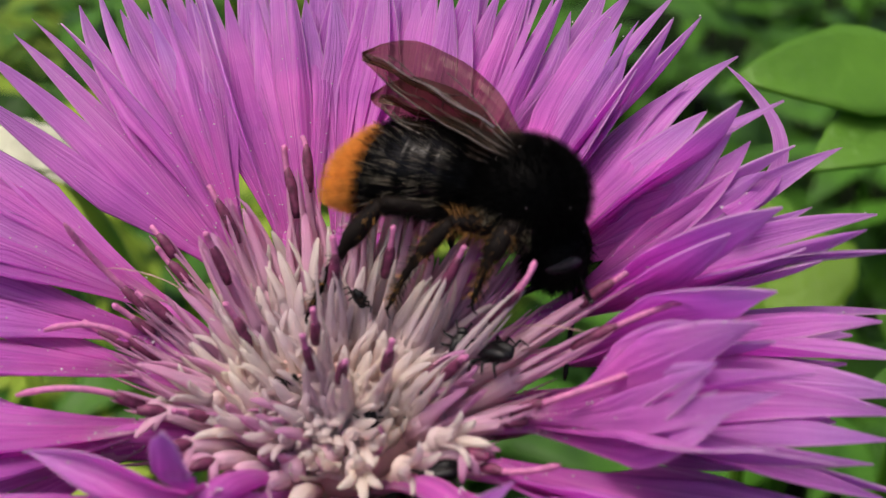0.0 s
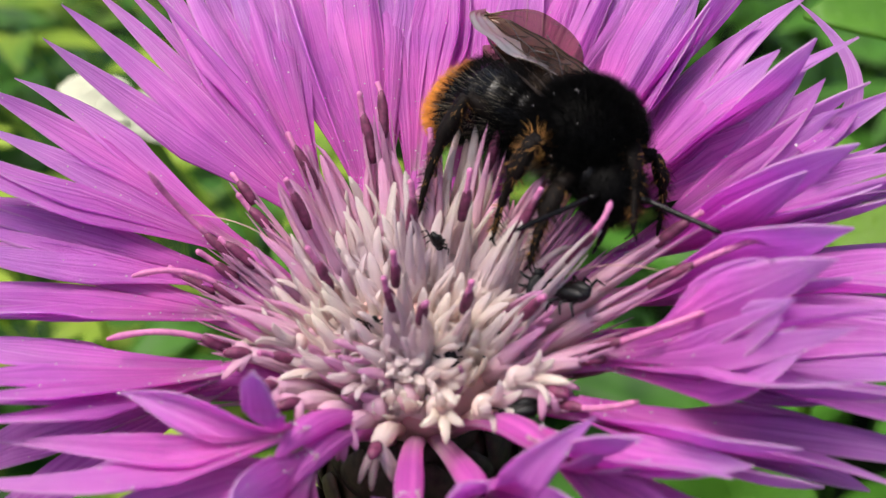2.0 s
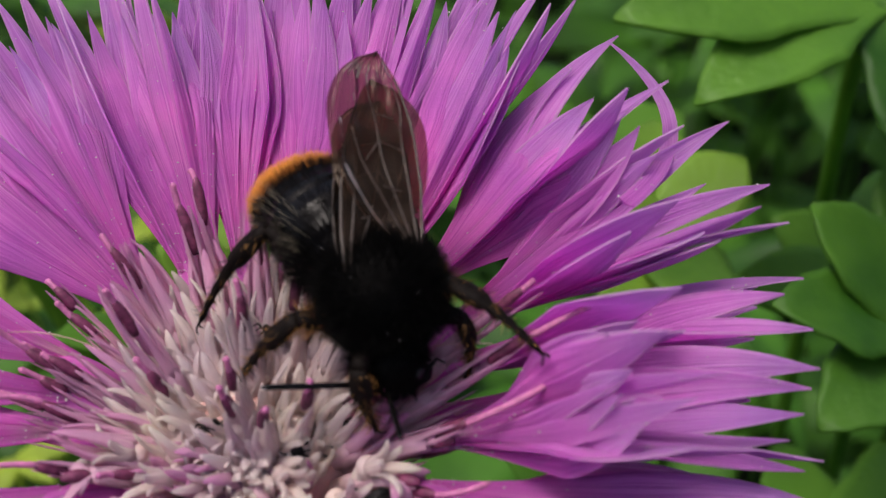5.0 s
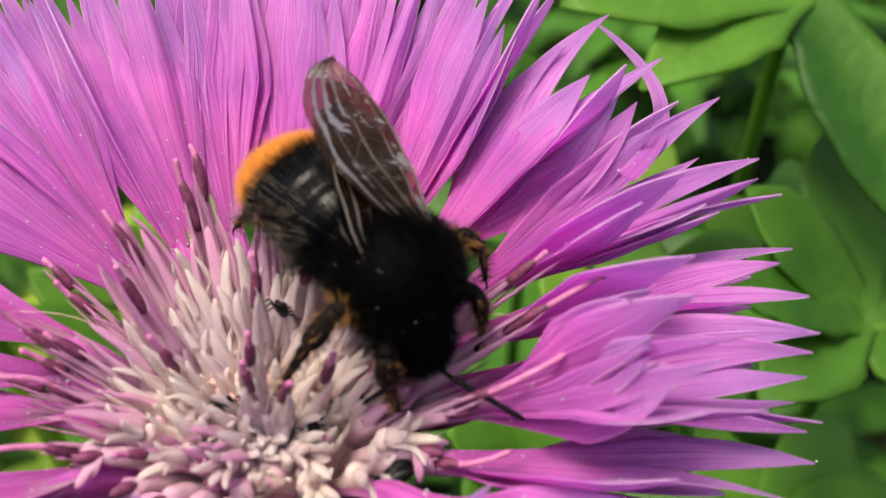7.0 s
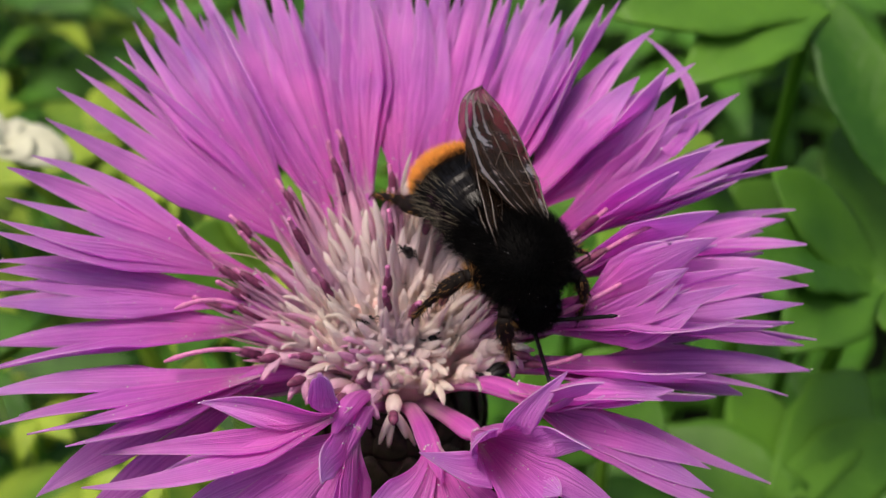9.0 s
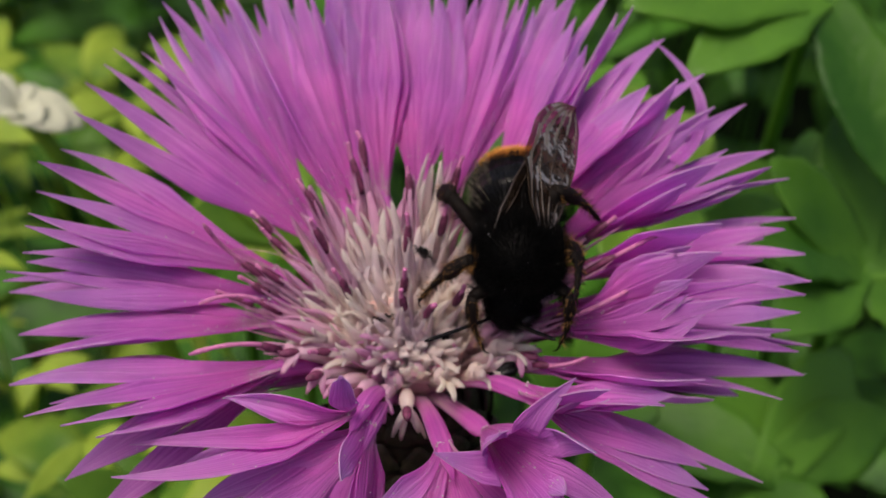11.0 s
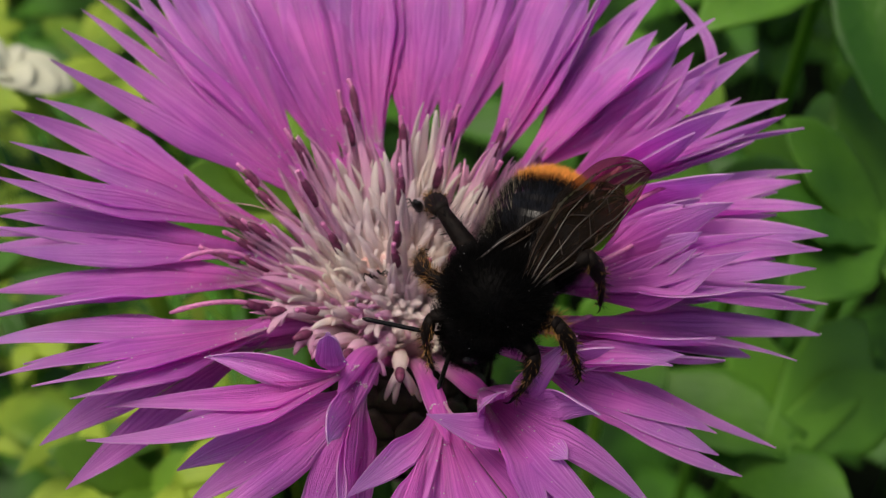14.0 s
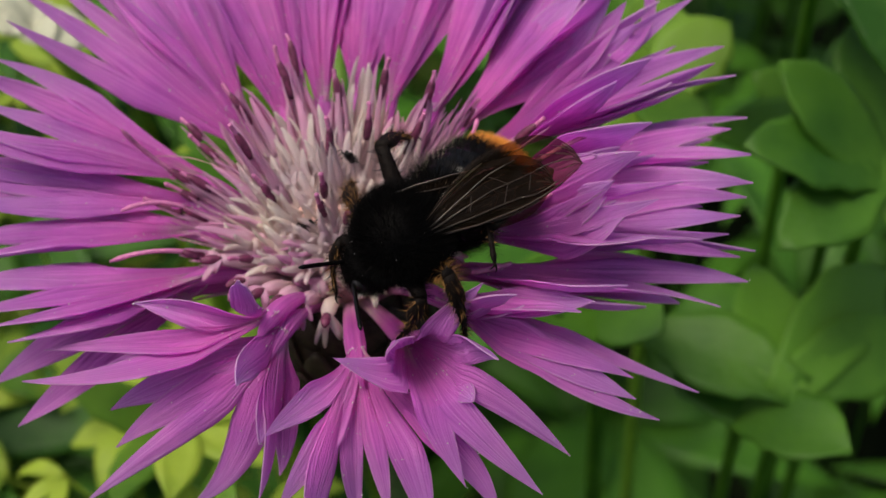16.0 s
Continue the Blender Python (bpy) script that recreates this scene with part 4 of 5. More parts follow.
def pollen_beetle(az, r, z, size, turn, tilt):
    """A tiny oval beetle: body, parted wing cases, head and six bent legs."""
    body = part("pollen_beetle", ball((0, 0, 0), (1.0 * size, 0.62 * size, 0.42 * size), 16, 10), M_BEETLE)
    tagged(body, "tiny shiny black pollen beetle sitting among the florets", "beetle", "pollen beetles")
    for s in (1, -1):
        part("wing_case", ball((-0.15 * size, s * 0.27 * size, 0.13 * size), (0.82 * size, 0.34 * size, 0.36 * size), 14, 8), M_BEETLE, body)
        for k in (-0.45, 0.0, 0.45):
            a = Vector((k * size, s * 0.45 * size, -0.1 * size))
            b = a + Vector((k * 0.6 * size, s * 0.6 * size, 0.25 * size))
            c = b + Vector((k * 0.3 * size, s * 0.25 * size, -0.5 * size))
            part("leg", tube([a, a.lerp(b, 0.5), b, b.lerp(c, 0.5), c], [0.09 * size, 0.09 * size, 0.08 * size, 0.06 * size, 0.04 * size], 6), M_BEETLE, body)
        part("antenna", tube(bez((0.95 * size, s * 0.15 * size, 0), (1.3 * size, s * 0.4 * size, 0.2 * size), (1.6 * size, s * 0.5 * size, 0), 5), [0.05 * size] * 5 + [0.08 * size], 6), M_BEETLE, body)
    part("head", ball((0.98 * size, 0, -0.02 * size), (0.3 * size, 0.36 * size, 0.26 * size), 12, 8), M_BEETLE, body)
    p = polar(az, r, z) * MM
    body.matrix_basis = FLOWER @ pose(p.x, p.y, p.z, 0, tilt, turn)


for az, r, z, size, turn, tilt in ((3.8, 8.0, 6.6, 0.95, 150, 20), (10, 6.3, 6.2, 0.75, 80, -50), (65, 3.0, 7.3, 0.55, 60, 75), (-149, 1.6, 5.0, 0.6, 100, 75), (-37, 3.1, 4.1, 0.55, -60, 75), (-11, 4.6, 4.4, 0.65, -60, 75), (-36, 7.6, 4.0, 0.85, 200, 0), (-165, 17.7, 5.0, 0.26, 10, 0), (-166, 14.2, 4.6, 0.22, 20, 0)):
    pollen_beetle(az, r, z, size, turn, tilt)

# ---- plants behind and below ----
random.seed(21)


GREEN = (M_LEAF_LIGHT, "large green leaf of long fingers out of focus behind the flower")
LIGHT = (M_LEAF_PALE, "light yellow-green fingered leaf out of focus behind the flower")


def fingered_leaf(hub, ends, half, kind):
    """A deeply cut leaf: a stalk up from the soil to the hub, strap lobes from there to the given ends. Sizes in mm."""
    mat, label = kind
    hub = Vector(hub)
    foot = Vector((hub.x * 1.25, hub.y + 45, 0))
    ob = tagged(new("plant_leaf"), label, "leaf", "leaves behind the flower")
    ob.matrix_basis = Matrix.Translation(foot * MM)
    m = Matrix.Translation(-foot * MM)
    part("stalk", tube(bez(foot, Vector((foot.x, foot.y, hub.z * 0.8)), hub, 14), [1.3 - 0.04 * i for i in range(15)], 7), mat, ob, "", m)
    prof = [0.5, 0.62, 0.78, 0.94, 1.05, 1.1, 1.05, 0.92, 0.7, 0.4, 0.05]
    for e in ends:
        e = Vector(e)
        d = e - hub
        mid = hub + d * 0.5 + Vector((0, 0, d.length * random.uniform(0.06, 0.16)))
        part("leaf_lobe", blade(bez(hub - d * 0.08, mid, e, 10), (0.1, -0.5, 1), [half * random.uniform(0.9, 1.1) * q for q in prof], random.uniform(0.05, 0.15), 0.06, 8, 0.3, random.uniform(-0.3, 0.3)), mat, ob, "", m)
    return ob


fingered_leaf((38.8, 28.2, 297.7), ((54.3, 37.3, 297.5), (23.1, 35.2, 298.7), (36.8, 44.9, 299.6), (50.9, 45.8, 299)), 4, GREEN)
fingered_leaf((39.7, 51.9, 340.9), ((19.2, 44.4, 343.1), (25.2, 40.4, 338.1), (47.9, 34.9, 326.6), (34.2, 65.7, 345.1), (47.4, 67.6, 345.9)), 3.75, GREEN)
fingered_leaf((45.5, 37.6, 318.1), ((31.6, 34.2, 324.1), (35.1, 41.4, 328.6), (44.3, 50.5, 328.4), (57.6, 44.4, 320.5), (53.3, 32.6, 313.4), (34.8, 27.7, 317.4)), 3.75, GREEN)
fingered_leaf((47.1, 55.3, 309), ((30.3, 48.3, 314.9), (36, 58.1, 316.1), (41.6, 45.2, 310.7), (47.9, 67.1, 315.6), (59.4, 62.7, 310.9), (55.2, 50.6, 306.5)), 3.25, GREEN)
fingered_leaf((34.4, 27.9, 294.2), ((28, 35.4, 296.4), (43.2, 19.3, 298.6)), 3.75, GREEN)
fingered_leaf((25, 49.9, 319), ((15.5, 50.9, 325.1), (28.2, 37.2, 319.9), (19.9, 34.6, 317.4), (32.5, 56.1, 323.8), (24.8, 62.7, 323.9)), 3.5, LIGHT)
fingered_leaf((18.8, 33.6, 304), ((10.9, 32.3, 310.4), (22.4, 36, 310.4), (25, 26.7, 307), (12.4, 24.8, 305.6)), 3.5, GREEN)
fingered_leaf((-12.1, 45.8, 314.3), ((-18.6, 43.5, 322.6), (-15.5, 53.2, 321.9), (-10.3, 58.4, 321.6), (-22.1, 39.6, 321.8)), 2.75, LIGHT)
fingered_leaf((-18.4, 44, 312.3), ((-27.4, 37.8, 316.9), (-25.3, 46.2, 317.1), (-14.1, 31.9, 312.9), (-21.6, 31, 313.4)), 2.25, GREEN)
fingered_leaf((21.8, 74.8, 311.5), ((12.5, 75.5, 316.2), (17.4, 58.9, 312.1), (29.9, 82, 313.9), (28.4, 67, 311.7)), 4, GREEN)
fingered_leaf((-25.8, 24.6, 293.1), ((-34.5, 22.9, 300.9), (-27, 10.3, 298.4), (-15.3, 11.3, 297.7), (-18.8, 23.7, 298)), 2.25, LIGHT)


def undergrowth(name, count, box, height, size, mat, label, seed, clear=0.0, broad=1.0, leaflets=0):
    """Joined low foliage: curved blades leaning every way, or thin stalks that carry a fan of leaflets."""
    g = random.Random(seed)
    pieces = []
    for i in range(count):
        x, y = g.uniform(box[0], box[1]) * 1000, g.uniform(box[2], box[3]) * 1000
        if max(abs(x), abs(y - 500)) < clear * 1000:
            continue
        h = g.uniform(*height)
        a = g.uniform(0, 6.28)
        ln = g.uniform(*size)
        d = Vector((math.cos(a), math.sin(a), 0))
        foot, top = Vector((x, y, 0)), Vector((x, y, h))
        w = ln * g.uniform(0.08, 0.16) * broad
        if not leaflets:
            pieces.append(blade(bez(foot, Vector((x, y, h * 1.3)) + d * ln * 0.2, top + d * ln, 6), Vector((d.x, d.y, 0.9)), [w * q for q in (0.5, 0.8, 1.0, 1.0, 0.9, 0.7, 0.05)], 0.2, 0.1, 4, 0.4, g.uniform(-.5, .5)))
            continue
        foot = foot + Vector((g.uniform(-20, 20), 30, 0))
        pieces.append(tube(bez(foot, Vector((foot.x, foot.y, h * 0.8)), top, 6), [0.012 * ln + 0.15] * 7, 4))
        for q in range(leaflets):
            b = a + (q - (leaflets - 1) / 2) * g.uniform(0.7, 1.1)
            e = Vector((math.cos(b), math.sin(b), 0)) * ln * g.uniform(0.75, 1.1)
            rise = Vector((0, 0, ln * g.uniform(0.0, 0.35)))
            pieces.append(blade(bez(top, top + e * 0.5 + rise, top + e - rise * g.uniform(-0.6, 1.0), 8), Vector((0, -0.25, 1)), [w * k for k in (0.25, 0.55, 0.85, 1.02, 1.05, 0.95, 0.72, 0.4, 0.04)], 0.2, 0.06, 4, 0.25, g.uniform(-.7, .7)))
    ob = part(name, join(*pieces), mat)
    tagged(ob, label, "foliage", kind="stuff")


undergrowth("low_leaves", 560, (-0.8, 0.8, -0.15, 1.5), (5, 70), (60, 140), M_LEAF, "low green foliage covering the soil", 4)
undergrowth("meadow", 1900, (-2.6, 2.6, -2.2, 3.2), (5, 60), (80, 200), M_LEAF, "low green meadow around the plants", 31, 0.8)
undergrowth("yellow_grass", 130, (-0.7, -0.03, 0.06, 1.1), (60, 190), (60, 150), M_LEAF_YELLOW_SUN, "yellow-green grass blades out of focus", 7, 0.0, 0.4)
undergrowth("standing_leaves", 240, (-0.1, 0.5, 0.12, 1.0), (60, 230), (30, 70), M_LEAF, "green leaves standing behind the flower", 23, 0.0, 1.1, 4)
undergrowth("dark_leaves", 420, (-0.34, -0.02, 0.0, 0.42), (120, 250), (18, 40), M_LEAF, "dark green small leaves below the flower", 19, 0.0, 1.4, 3)
# Yellow-green leaflets, brightened in colour to stand in for sun on them.
undergrowth("yellow_leaves", 260, (-0.34, -0.03, 0.0, 0.42), (150, 262), (12, 26), M_LEAF_YELLOW_SUN, "yellow-green small leaves below the flower, sunlight put into their colour", 12, 0.0, 1.4, 3)
undergrowth("sunlit_leaves", 150, (-0.16, -0.02, -0.02, 0.16), (220, 306), (6, 14), M_LEAF_YELLOW_SUN, "yellow-green leaflets close behind the flower, sunlight put into their colour", 15, 0.0, 1.3, 3)


def pale_bud():
    """A small white blossom out of focus, nodding on a slender stalk."""
    top, bend = Vector((-43.5, 57, 322)), Vector((-29, 55, 309))
    foot = Vector((bend.x + 25, bend.y + 30, 0))
    ob = tagged(new("white_blossom"), "small white blossom on a slender green stalk out of focus", "flower")
    ob.matrix_basis = Matrix.Translation(foot * MM)
    m = Matrix.Translation(-foot * MM)
    part("stalk", tube(bez(foot, bend * 1.0 + (bend - top) * 0.6, top, 18), [1.6 - 0.04 * i for i in range(19)], 8), M_LEAF_YELLOW_SUN, ob, "", m)
    for i in range(11):
        d = Vector((math.cos(i * 0.57), 0.4 * math.sin(i * 0.57), 0.1 - 0.35 * math.cos(i * 0.57)))
        part("petal", blade(bez(top, top + d * 3.5 + Vector((0, 0, 1.4)), top + d * 7, 7), Vector((0.2, -0.4, 1)), [0.8, 1.4, 1.9, 2.2, 2.2, 1.9, 1.3, 0.3], 0.2, 0.03, 6, 0.2), M_WHITE, ob, "", m)


pale_bud()

# ---- what moves ----
def motions():
    def space(t, x, y, z, rx, ry, rz):
        return t, pose(x * MM, y * MM, z * MM, rx, ry, rz)

    # body, in the flower's space
    walk(bee, [(t, FLOWER @ m) for t, m in (space(*r) for r in (
        (0.0, 8.58, 6.90, 10.96, -29.9, 6.2, -11.6),
        (0.5, 7.71, 8.60, 10.74, -28.1, 11.5, 8.6),
        (1.0, 8.18, 6.77, 10.68, -29.0, 8.2, -5.9),
        (1.5, 8.86, 6.70, 10.75, -31.1, 8.3, -13.5),
        (2.0, 7.77, 7.47, 10.64, -15.4, -4.5, -34.0),
        (2.5, 7.97, 5.28, 10.60, -10.8, 4.6, -39.2),
        (3.0, 7.72, 4.81, 10.56, -10.2, 8.0, -43.7),
        (3.5, 7.41, 6.06, 10.55, -4.6, -4.4, -47.5),
        (4.0, 6.60, 4.64, 10.43, -4.3, 1.2, -51.9),
        (6.5, 7.44, 0.98, 11.01, 1.5, 10.8, -58.5),
        (7.0, 6.58, 1.14, 11.03, 2.8, 12.0, -51.6),
        (7.5, 6.81, 0.63, 10.83, 3.3, 8.7, -60.0),
        (8.0, 8.83, 0.92, 10.81, 2.6, 7.0, -51.0),
        (8.5, 8.40, -1.43, 10.87, 3.1, 13.0, -55.3),
        (9.0, 7.76, -1.53, 10.95, 2.8, 12.1, -59.6),
        (9.5, 7.75, 0.29, 10.78, 1.6, -0.4, -69.7),
        (12.0, 6.56, -4.03, 11.05, 0.1, 10.2, -96.3),
        (12.5, 6.78, -6.00, 11.04, -0.2, 16.0, -94.9),
        (13.0, 6.70, -6.11, 11.05, -1.0, 15.0, -97.4),
        (13.5, 5.49, -6.23, 11.06, -3.6, 11.5, -114.2),
        (14.0, 5.43, -7.19, 11.07, -3.4, 9.2, -114.6),
        (14.5, 5.44, -8.32, 11.04, -4.5, 14.1, -122.3),
        (15.0, 5.58, -6.04, 10.92, -6.3, 3.9, -126.6),
        (15.5, 4.42, -6.36, 11.10, -5.7, 6.3, -133.9),
        (16.0, 5.49, -6.36, 10.86, -7.0, -0.4, -128.8),
    ))])
    # the abdomen swings at the waist
    walk(belly, [space(*r) for r in (
        (0.0, 0.00, 0.00, 0.00, 0.0, 0.0, 0.0),
        (9.5, 0.00, 0.00, 0.00, 0.0, 0.0, 0.0),
        (12.0, 0.00, 0.25, 0.00, 0.0, 0.0, 1.5),
        (13.0, 0.00, 0.25, 0.00, 0.0, 0.0, 1.5),
        (13.5, 0.00, 0.80, 0.00, 0.0, 0.0, 3.0),
        (14.5, 0.00, 1.00, 0.00, 0.0, 0.0, 3.5),
        (16.0, 0.00, 0.80, 0.00, 0.0, 0.0, 2.0),
    )])
    # head
    walk(head, [space(*r) for r in (
        (0.0, 1.45, 0.00, -1.25, 16.6, 59.4, 39.1),
        (0.5, 1.45, 0.00, -1.25, -26.1, 71.9, -48.3),
        (1.0, 1.45, 0.00, -1.25, 33.0, 70.9, 62.7),
        (1.5, 1.45, 0.00, -1.25, -20.9, 68.8, -41.4),
        (2.0, 1.45, 0.00, -1.25, -12.1, 15.6, -39.3),
        (2.5, 1.45, 0.00, -1.25, -15.6, 80.8, -22.4),
        (3.0, 1.45, 0.00, -1.25, 4.2, 81.4, 5.9),
        (3.5, 1.45, 0.00, -1.25, -17.1, 36.1, -54.4),
        (4.0, 1.45, 0.00, -1.25, -18.3, 44.3, -54.4),
        (6.5, 1.45, 0.00, -1.25, -24.7, 54.6, -65.9),
        (7.0, 1.45, 0.00, -1.25, -13.2, 63.2, -29.0),
        (7.5, 1.45, 0.00, -1.25, -23.8, 59.1, -58.0),
        (8.0, 1.45, 0.00, -1.25, -19.3, 66.2, -40.4),
        (8.5, 1.45, 0.00, -1.25, -29.6, 76.2, -48.7),
        (9.0, 1.45, 0.00, -1.25, -12.2, 71.7, -22.5),
        (9.5, 1.45, 0.00, -1.25, -31.5, 64.9, -69.6),
        (12.0, 1.45, 0.00, -1.25, -28.2, 68.0, -57.4),
        (12.5, 1.45, 0.00, -1.25, -23.9, 60.0, -57.1),
        (13.0, 1.45, 0.00, -1.25, -21.6, 57.8, -53.5),
        (13.5, 1.45, 0.00, -1.25, -28.6, 58.0, -73.3),
        (14.0, 1.45, 0.00, -1.25, -25.6, 51.5, -73.3),
        (14.5, 1.45, 0.00, -1.25, -25.9, 52.3, -73.3),
        (15.0, 1.45, 0.00, -1.25, -23.8, 46.6, -73.3),
        (15.5, 1.45, 0.00, -1.25, -22.3, 41.2, -73.3),
        (16.0, 1.45, 0.00, -1.25, -21.8, 39.3, -73.3),
    )])
    # feelers
    walk(antenna_r, [space(*r) for r in (
        (0, 2.30, -0.45, 0.35, -5.8, 20.4, -30.6),
        (0.5, 2.30, -0.45, 0.35, -7.1, -8.4, -37.3),
        (1, 2.30, -0.45, 0.35, -8.2, 12.3, -78.2),
        (1.5, 2.30, -0.45, 0.35, -1.6, -3.9, -7.8),
        (2, 2.30, -0.45, 0.35, -7.4, 16.5, -64.7),
        (2.5, 2.30, -0.45, 0.35, -7.6, 23.2, -62.9),
        (3, 2.30, -0.45, 0.35, -11.2, 3.1, -81.1),
        (3.5, 2.30, -0.45, 0.35, -10.4, 5.1, -66.6),
        (4, 2.30, -0.45, 0.35, 1.6, -37.4, -102.7),
        (5.25, 2.30, -0.45, 0.35, -14.4, -11.6, -66.1),
        (6.5, 2.30, -0.45, 0.35, -12.7, 17.9, -36.3),
        (6.75, 2.30, -0.45, 0.35, -13.7, -12.7, -67.9),
        (7, 2.30, -0.45, 0.35, 5.0, -38.3, -107.8),
        (7.25, 2.30, -0.45, 0.35, -13.7, -12.7, -67.9),
        (7.5, 2.30, -0.45, 0.35, -12.7, 17.9, -36.3),
        (8, 2.30, -0.45, 0.35, -12.7, 17.9, -36.3),
        (8.25, 2.30, -0.45, 0.35, -12.5, -27.3, -38.2),
        (8.5, 2.30, -0.45, 0.35, -7.4, -72.5, -44.2),
        (9, 2.30, -0.45, 0.35, 20.1, -79.7, -72.3),
        (9.5, 2.30, -0.45, 0.35, 4.4, -23.4, -54.9),
        (12, 2.30, -0.45, 0.35, 5.7, -69.1, -58.4),
        (12.5, 2.30, -0.45, 0.35, 1.1, -63.9, -54.3),
        (13, 2.30, -0.45, 0.35, 5.0, -54.1, -60.3),
        (13.5, 2.30, -0.45, 0.35, -9.9, -53.4, -42.9),
        (14, 2.30, -0.45, 0.35, -13.9, -51.3, -38.6),
        (14.5, 2.30, -0.45, 0.35, 3.0, -43.9, -61.5),
        (15, 2.30, -0.45, 0.35, -12.9, -54.2, -41.3),
        (15.5, 2.30, -0.45, 0.35, -14.8, -53.2, -38.8),
        (16, 2.30, -0.45, 0.35, -157.7, -61.8, 110.7),
    )])
    # feelers
    walk(antenna_l, [space(*r) for r in (
        (0, 2.30, 0.45, 0.35, -11.3, -2.7, -94.4),
        (0.25, 2.30, 0.45, 0.35, -2.0, 17.8, -32.1),
        (0.5, 2.30, 0.45, 0.35, 21.7, 17.9, 36.3),
        (1, 2.30, 0.45, 0.35, 21.7, 17.9, 36.3),
        (1.5, 2.30, 0.45, 0.35, 21.7, 17.9, 36.3),
        (2, 2.30, 0.45, 0.35, 20.6, -18.8, 42.6),
        (2.5, 2.30, 0.45, 0.35, 68.9, -69.7, -19.2),
        (3, 2.30, 0.45, 0.35, 55.4, -54.0, -3.4),
        (3.5, 2.30, 0.45, 0.35, 36.3, 6.8, 33.8),
        (4, 2.30, 0.45, 0.35, 12.4, -62.1, 77.4),
        (6.5, 2.30, 0.45, 0.35, 100.0, -83.2, -10.4),
        (7, 2.30, 0.45, 0.35, 36.0, -46.1, 54.7),
        (7.5, 2.30, 0.45, 0.35, 5.0, -38.9, 97.8),
        (8, 2.30, 0.45, 0.35, 175.2, -63.5, -74.7),
        (8.5, 2.30, 0.45, 0.35, -67.0, -41.9, 157.6),
        (9, 2.30, 0.45, 0.35, -42.2, -42.2, 122.1),
        (9.5, 2.30, 0.45, 0.35, -26.0, -48.3, 99.6),
        (12, 2.30, 0.45, 0.35, -53.7, -14.3, 146.0),
        (12.5, 2.30, 0.45, 0.35, -57.9, -24.2, 154.2),
        (13, 2.30, 0.45, 0.35, -57.0, -20.0, 148.4),
        (13.5, 2.30, 0.45, 0.35, -42.3, -36.9, 117.6),
        (14, 2.30, 0.45, 0.35, -51.7, -48.7, 130.9),
        (14.5, 2.30, 0.45, 0.35, -56.1, -46.0, 135.6),
        (15, 2.30, 0.45, 0.35, -42.6, -33.3, 117.0),
        (15.5, 2.30, 0.45, 0.35, -51.0, -33.7, 133.7),
        (16, 2.30, 0.45, 0.35, -47.9, -11.2, 126.4),
    )])
    # thigh
    walk(LEGS["front", -1][0], [space(*r) for r in (
        (0, 1.05, -1.00, -1.50, -9.0, -8.8, -115.2),
        (0.5, 1.05, -1.00, -1.50, 13.7, -11.0, -49.4),
        (0.75, 1.05, -1.00, -1.50, -2.5, -8.8, -92.8),
        (1, 1.05, -1.00, -1.50, -16.0, -18.2, -135.9),
        (1.5, 1.05, -1.00, -1.50, -13.4, -8.0, -130.4),
        (2, 1.05, -1.00, -1.50, 2.7, -3.8, -82.4),
        (2.5, 1.05, -1.00, -1.50, 13.7, -11.0, -49.4),
        (3, 1.05, -1.00, -1.50, 13.7, -11.0, -49.4),
        (3.5, 1.05, -1.00, -1.50, 13.7, -11.0, -49.4),
        (4, 1.05, -1.00, -1.50, 13.7, -11.0, -49.4),
        (6.5, 1.05, -1.00, -1.50, 13.7, -11.0, -49.4),
        (7, 1.05, -1.00, -1.50, 13.7, -11.0, -49.4),
        (7.5, 1.05, -1.00, -1.50, 13.7, -11.0, -49.4),
        (8, 1.05, -1.00, -1.50, 13.7, -11.0, -49.4),
        (8.5, 1.05, -1.00, -1.50, 13.7, -11.0, -49.4),
        (9, 1.05, -1.00, -1.50, 13.7, -11.0, -49.4),
        (9.5, 1.05, -1.00, -1.50, 13.7, -11.0, -49.4),
        (12, 1.05, -1.00, -1.50, 23.2, -6.0, -64.2),
        (12.5, 1.05, -1.00, -1.50, 23.2, -6.0, -64.2),
        (13, 1.05, -1.00, -1.50, 23.2, -6.0, -64.2),
        (13.5, 1.05, -1.00, -1.50, 23.2, -6.0, -64.2),
        (14, 1.05, -1.00, -1.50, 23.2, -6.0, -64.2),
        (14.5, 1.05, -1.00, -1.50, 23.2, -6.0, -64.2),
        (15, 1.05, -1.00, -1.50, 23.2, -6.0, -64.2),
        (15.5, 1.05, -1.00, -1.50, 23.2, -6.0, -64.2),
        (16, 1.05, -1.00, -1.50, 23.2, -6.0, -64.2),
    )])
    walk(LEGS["front", -1][1], [(t, pose(2.0 * MM, 0, 0, 0, a, 0)) for t, a in (
        (0.0, 92.4), (0.5, 95.1), (1.0, 99.5), (1.5, 86.7), (2.0, 59.5), (2.5, 95.1), (3.0, 95.1), (3.5, 95.1), (4.0, 95.1), (6.5, 95.1), (7.0, 95.1), (7.5, 95.1), (8.0, 95.1), (8.5, 95.1), (9.0, 95.1), (9.5, 95.1), (12.0, 95.1), (12.5, 95.1), (13.0, 95.1), (13.5, 95.1), (14.0, 95.1), (14.5, 95.1), (15.0, 95.1), (15.5, 95.1), (16.0, 95.1)
    )])
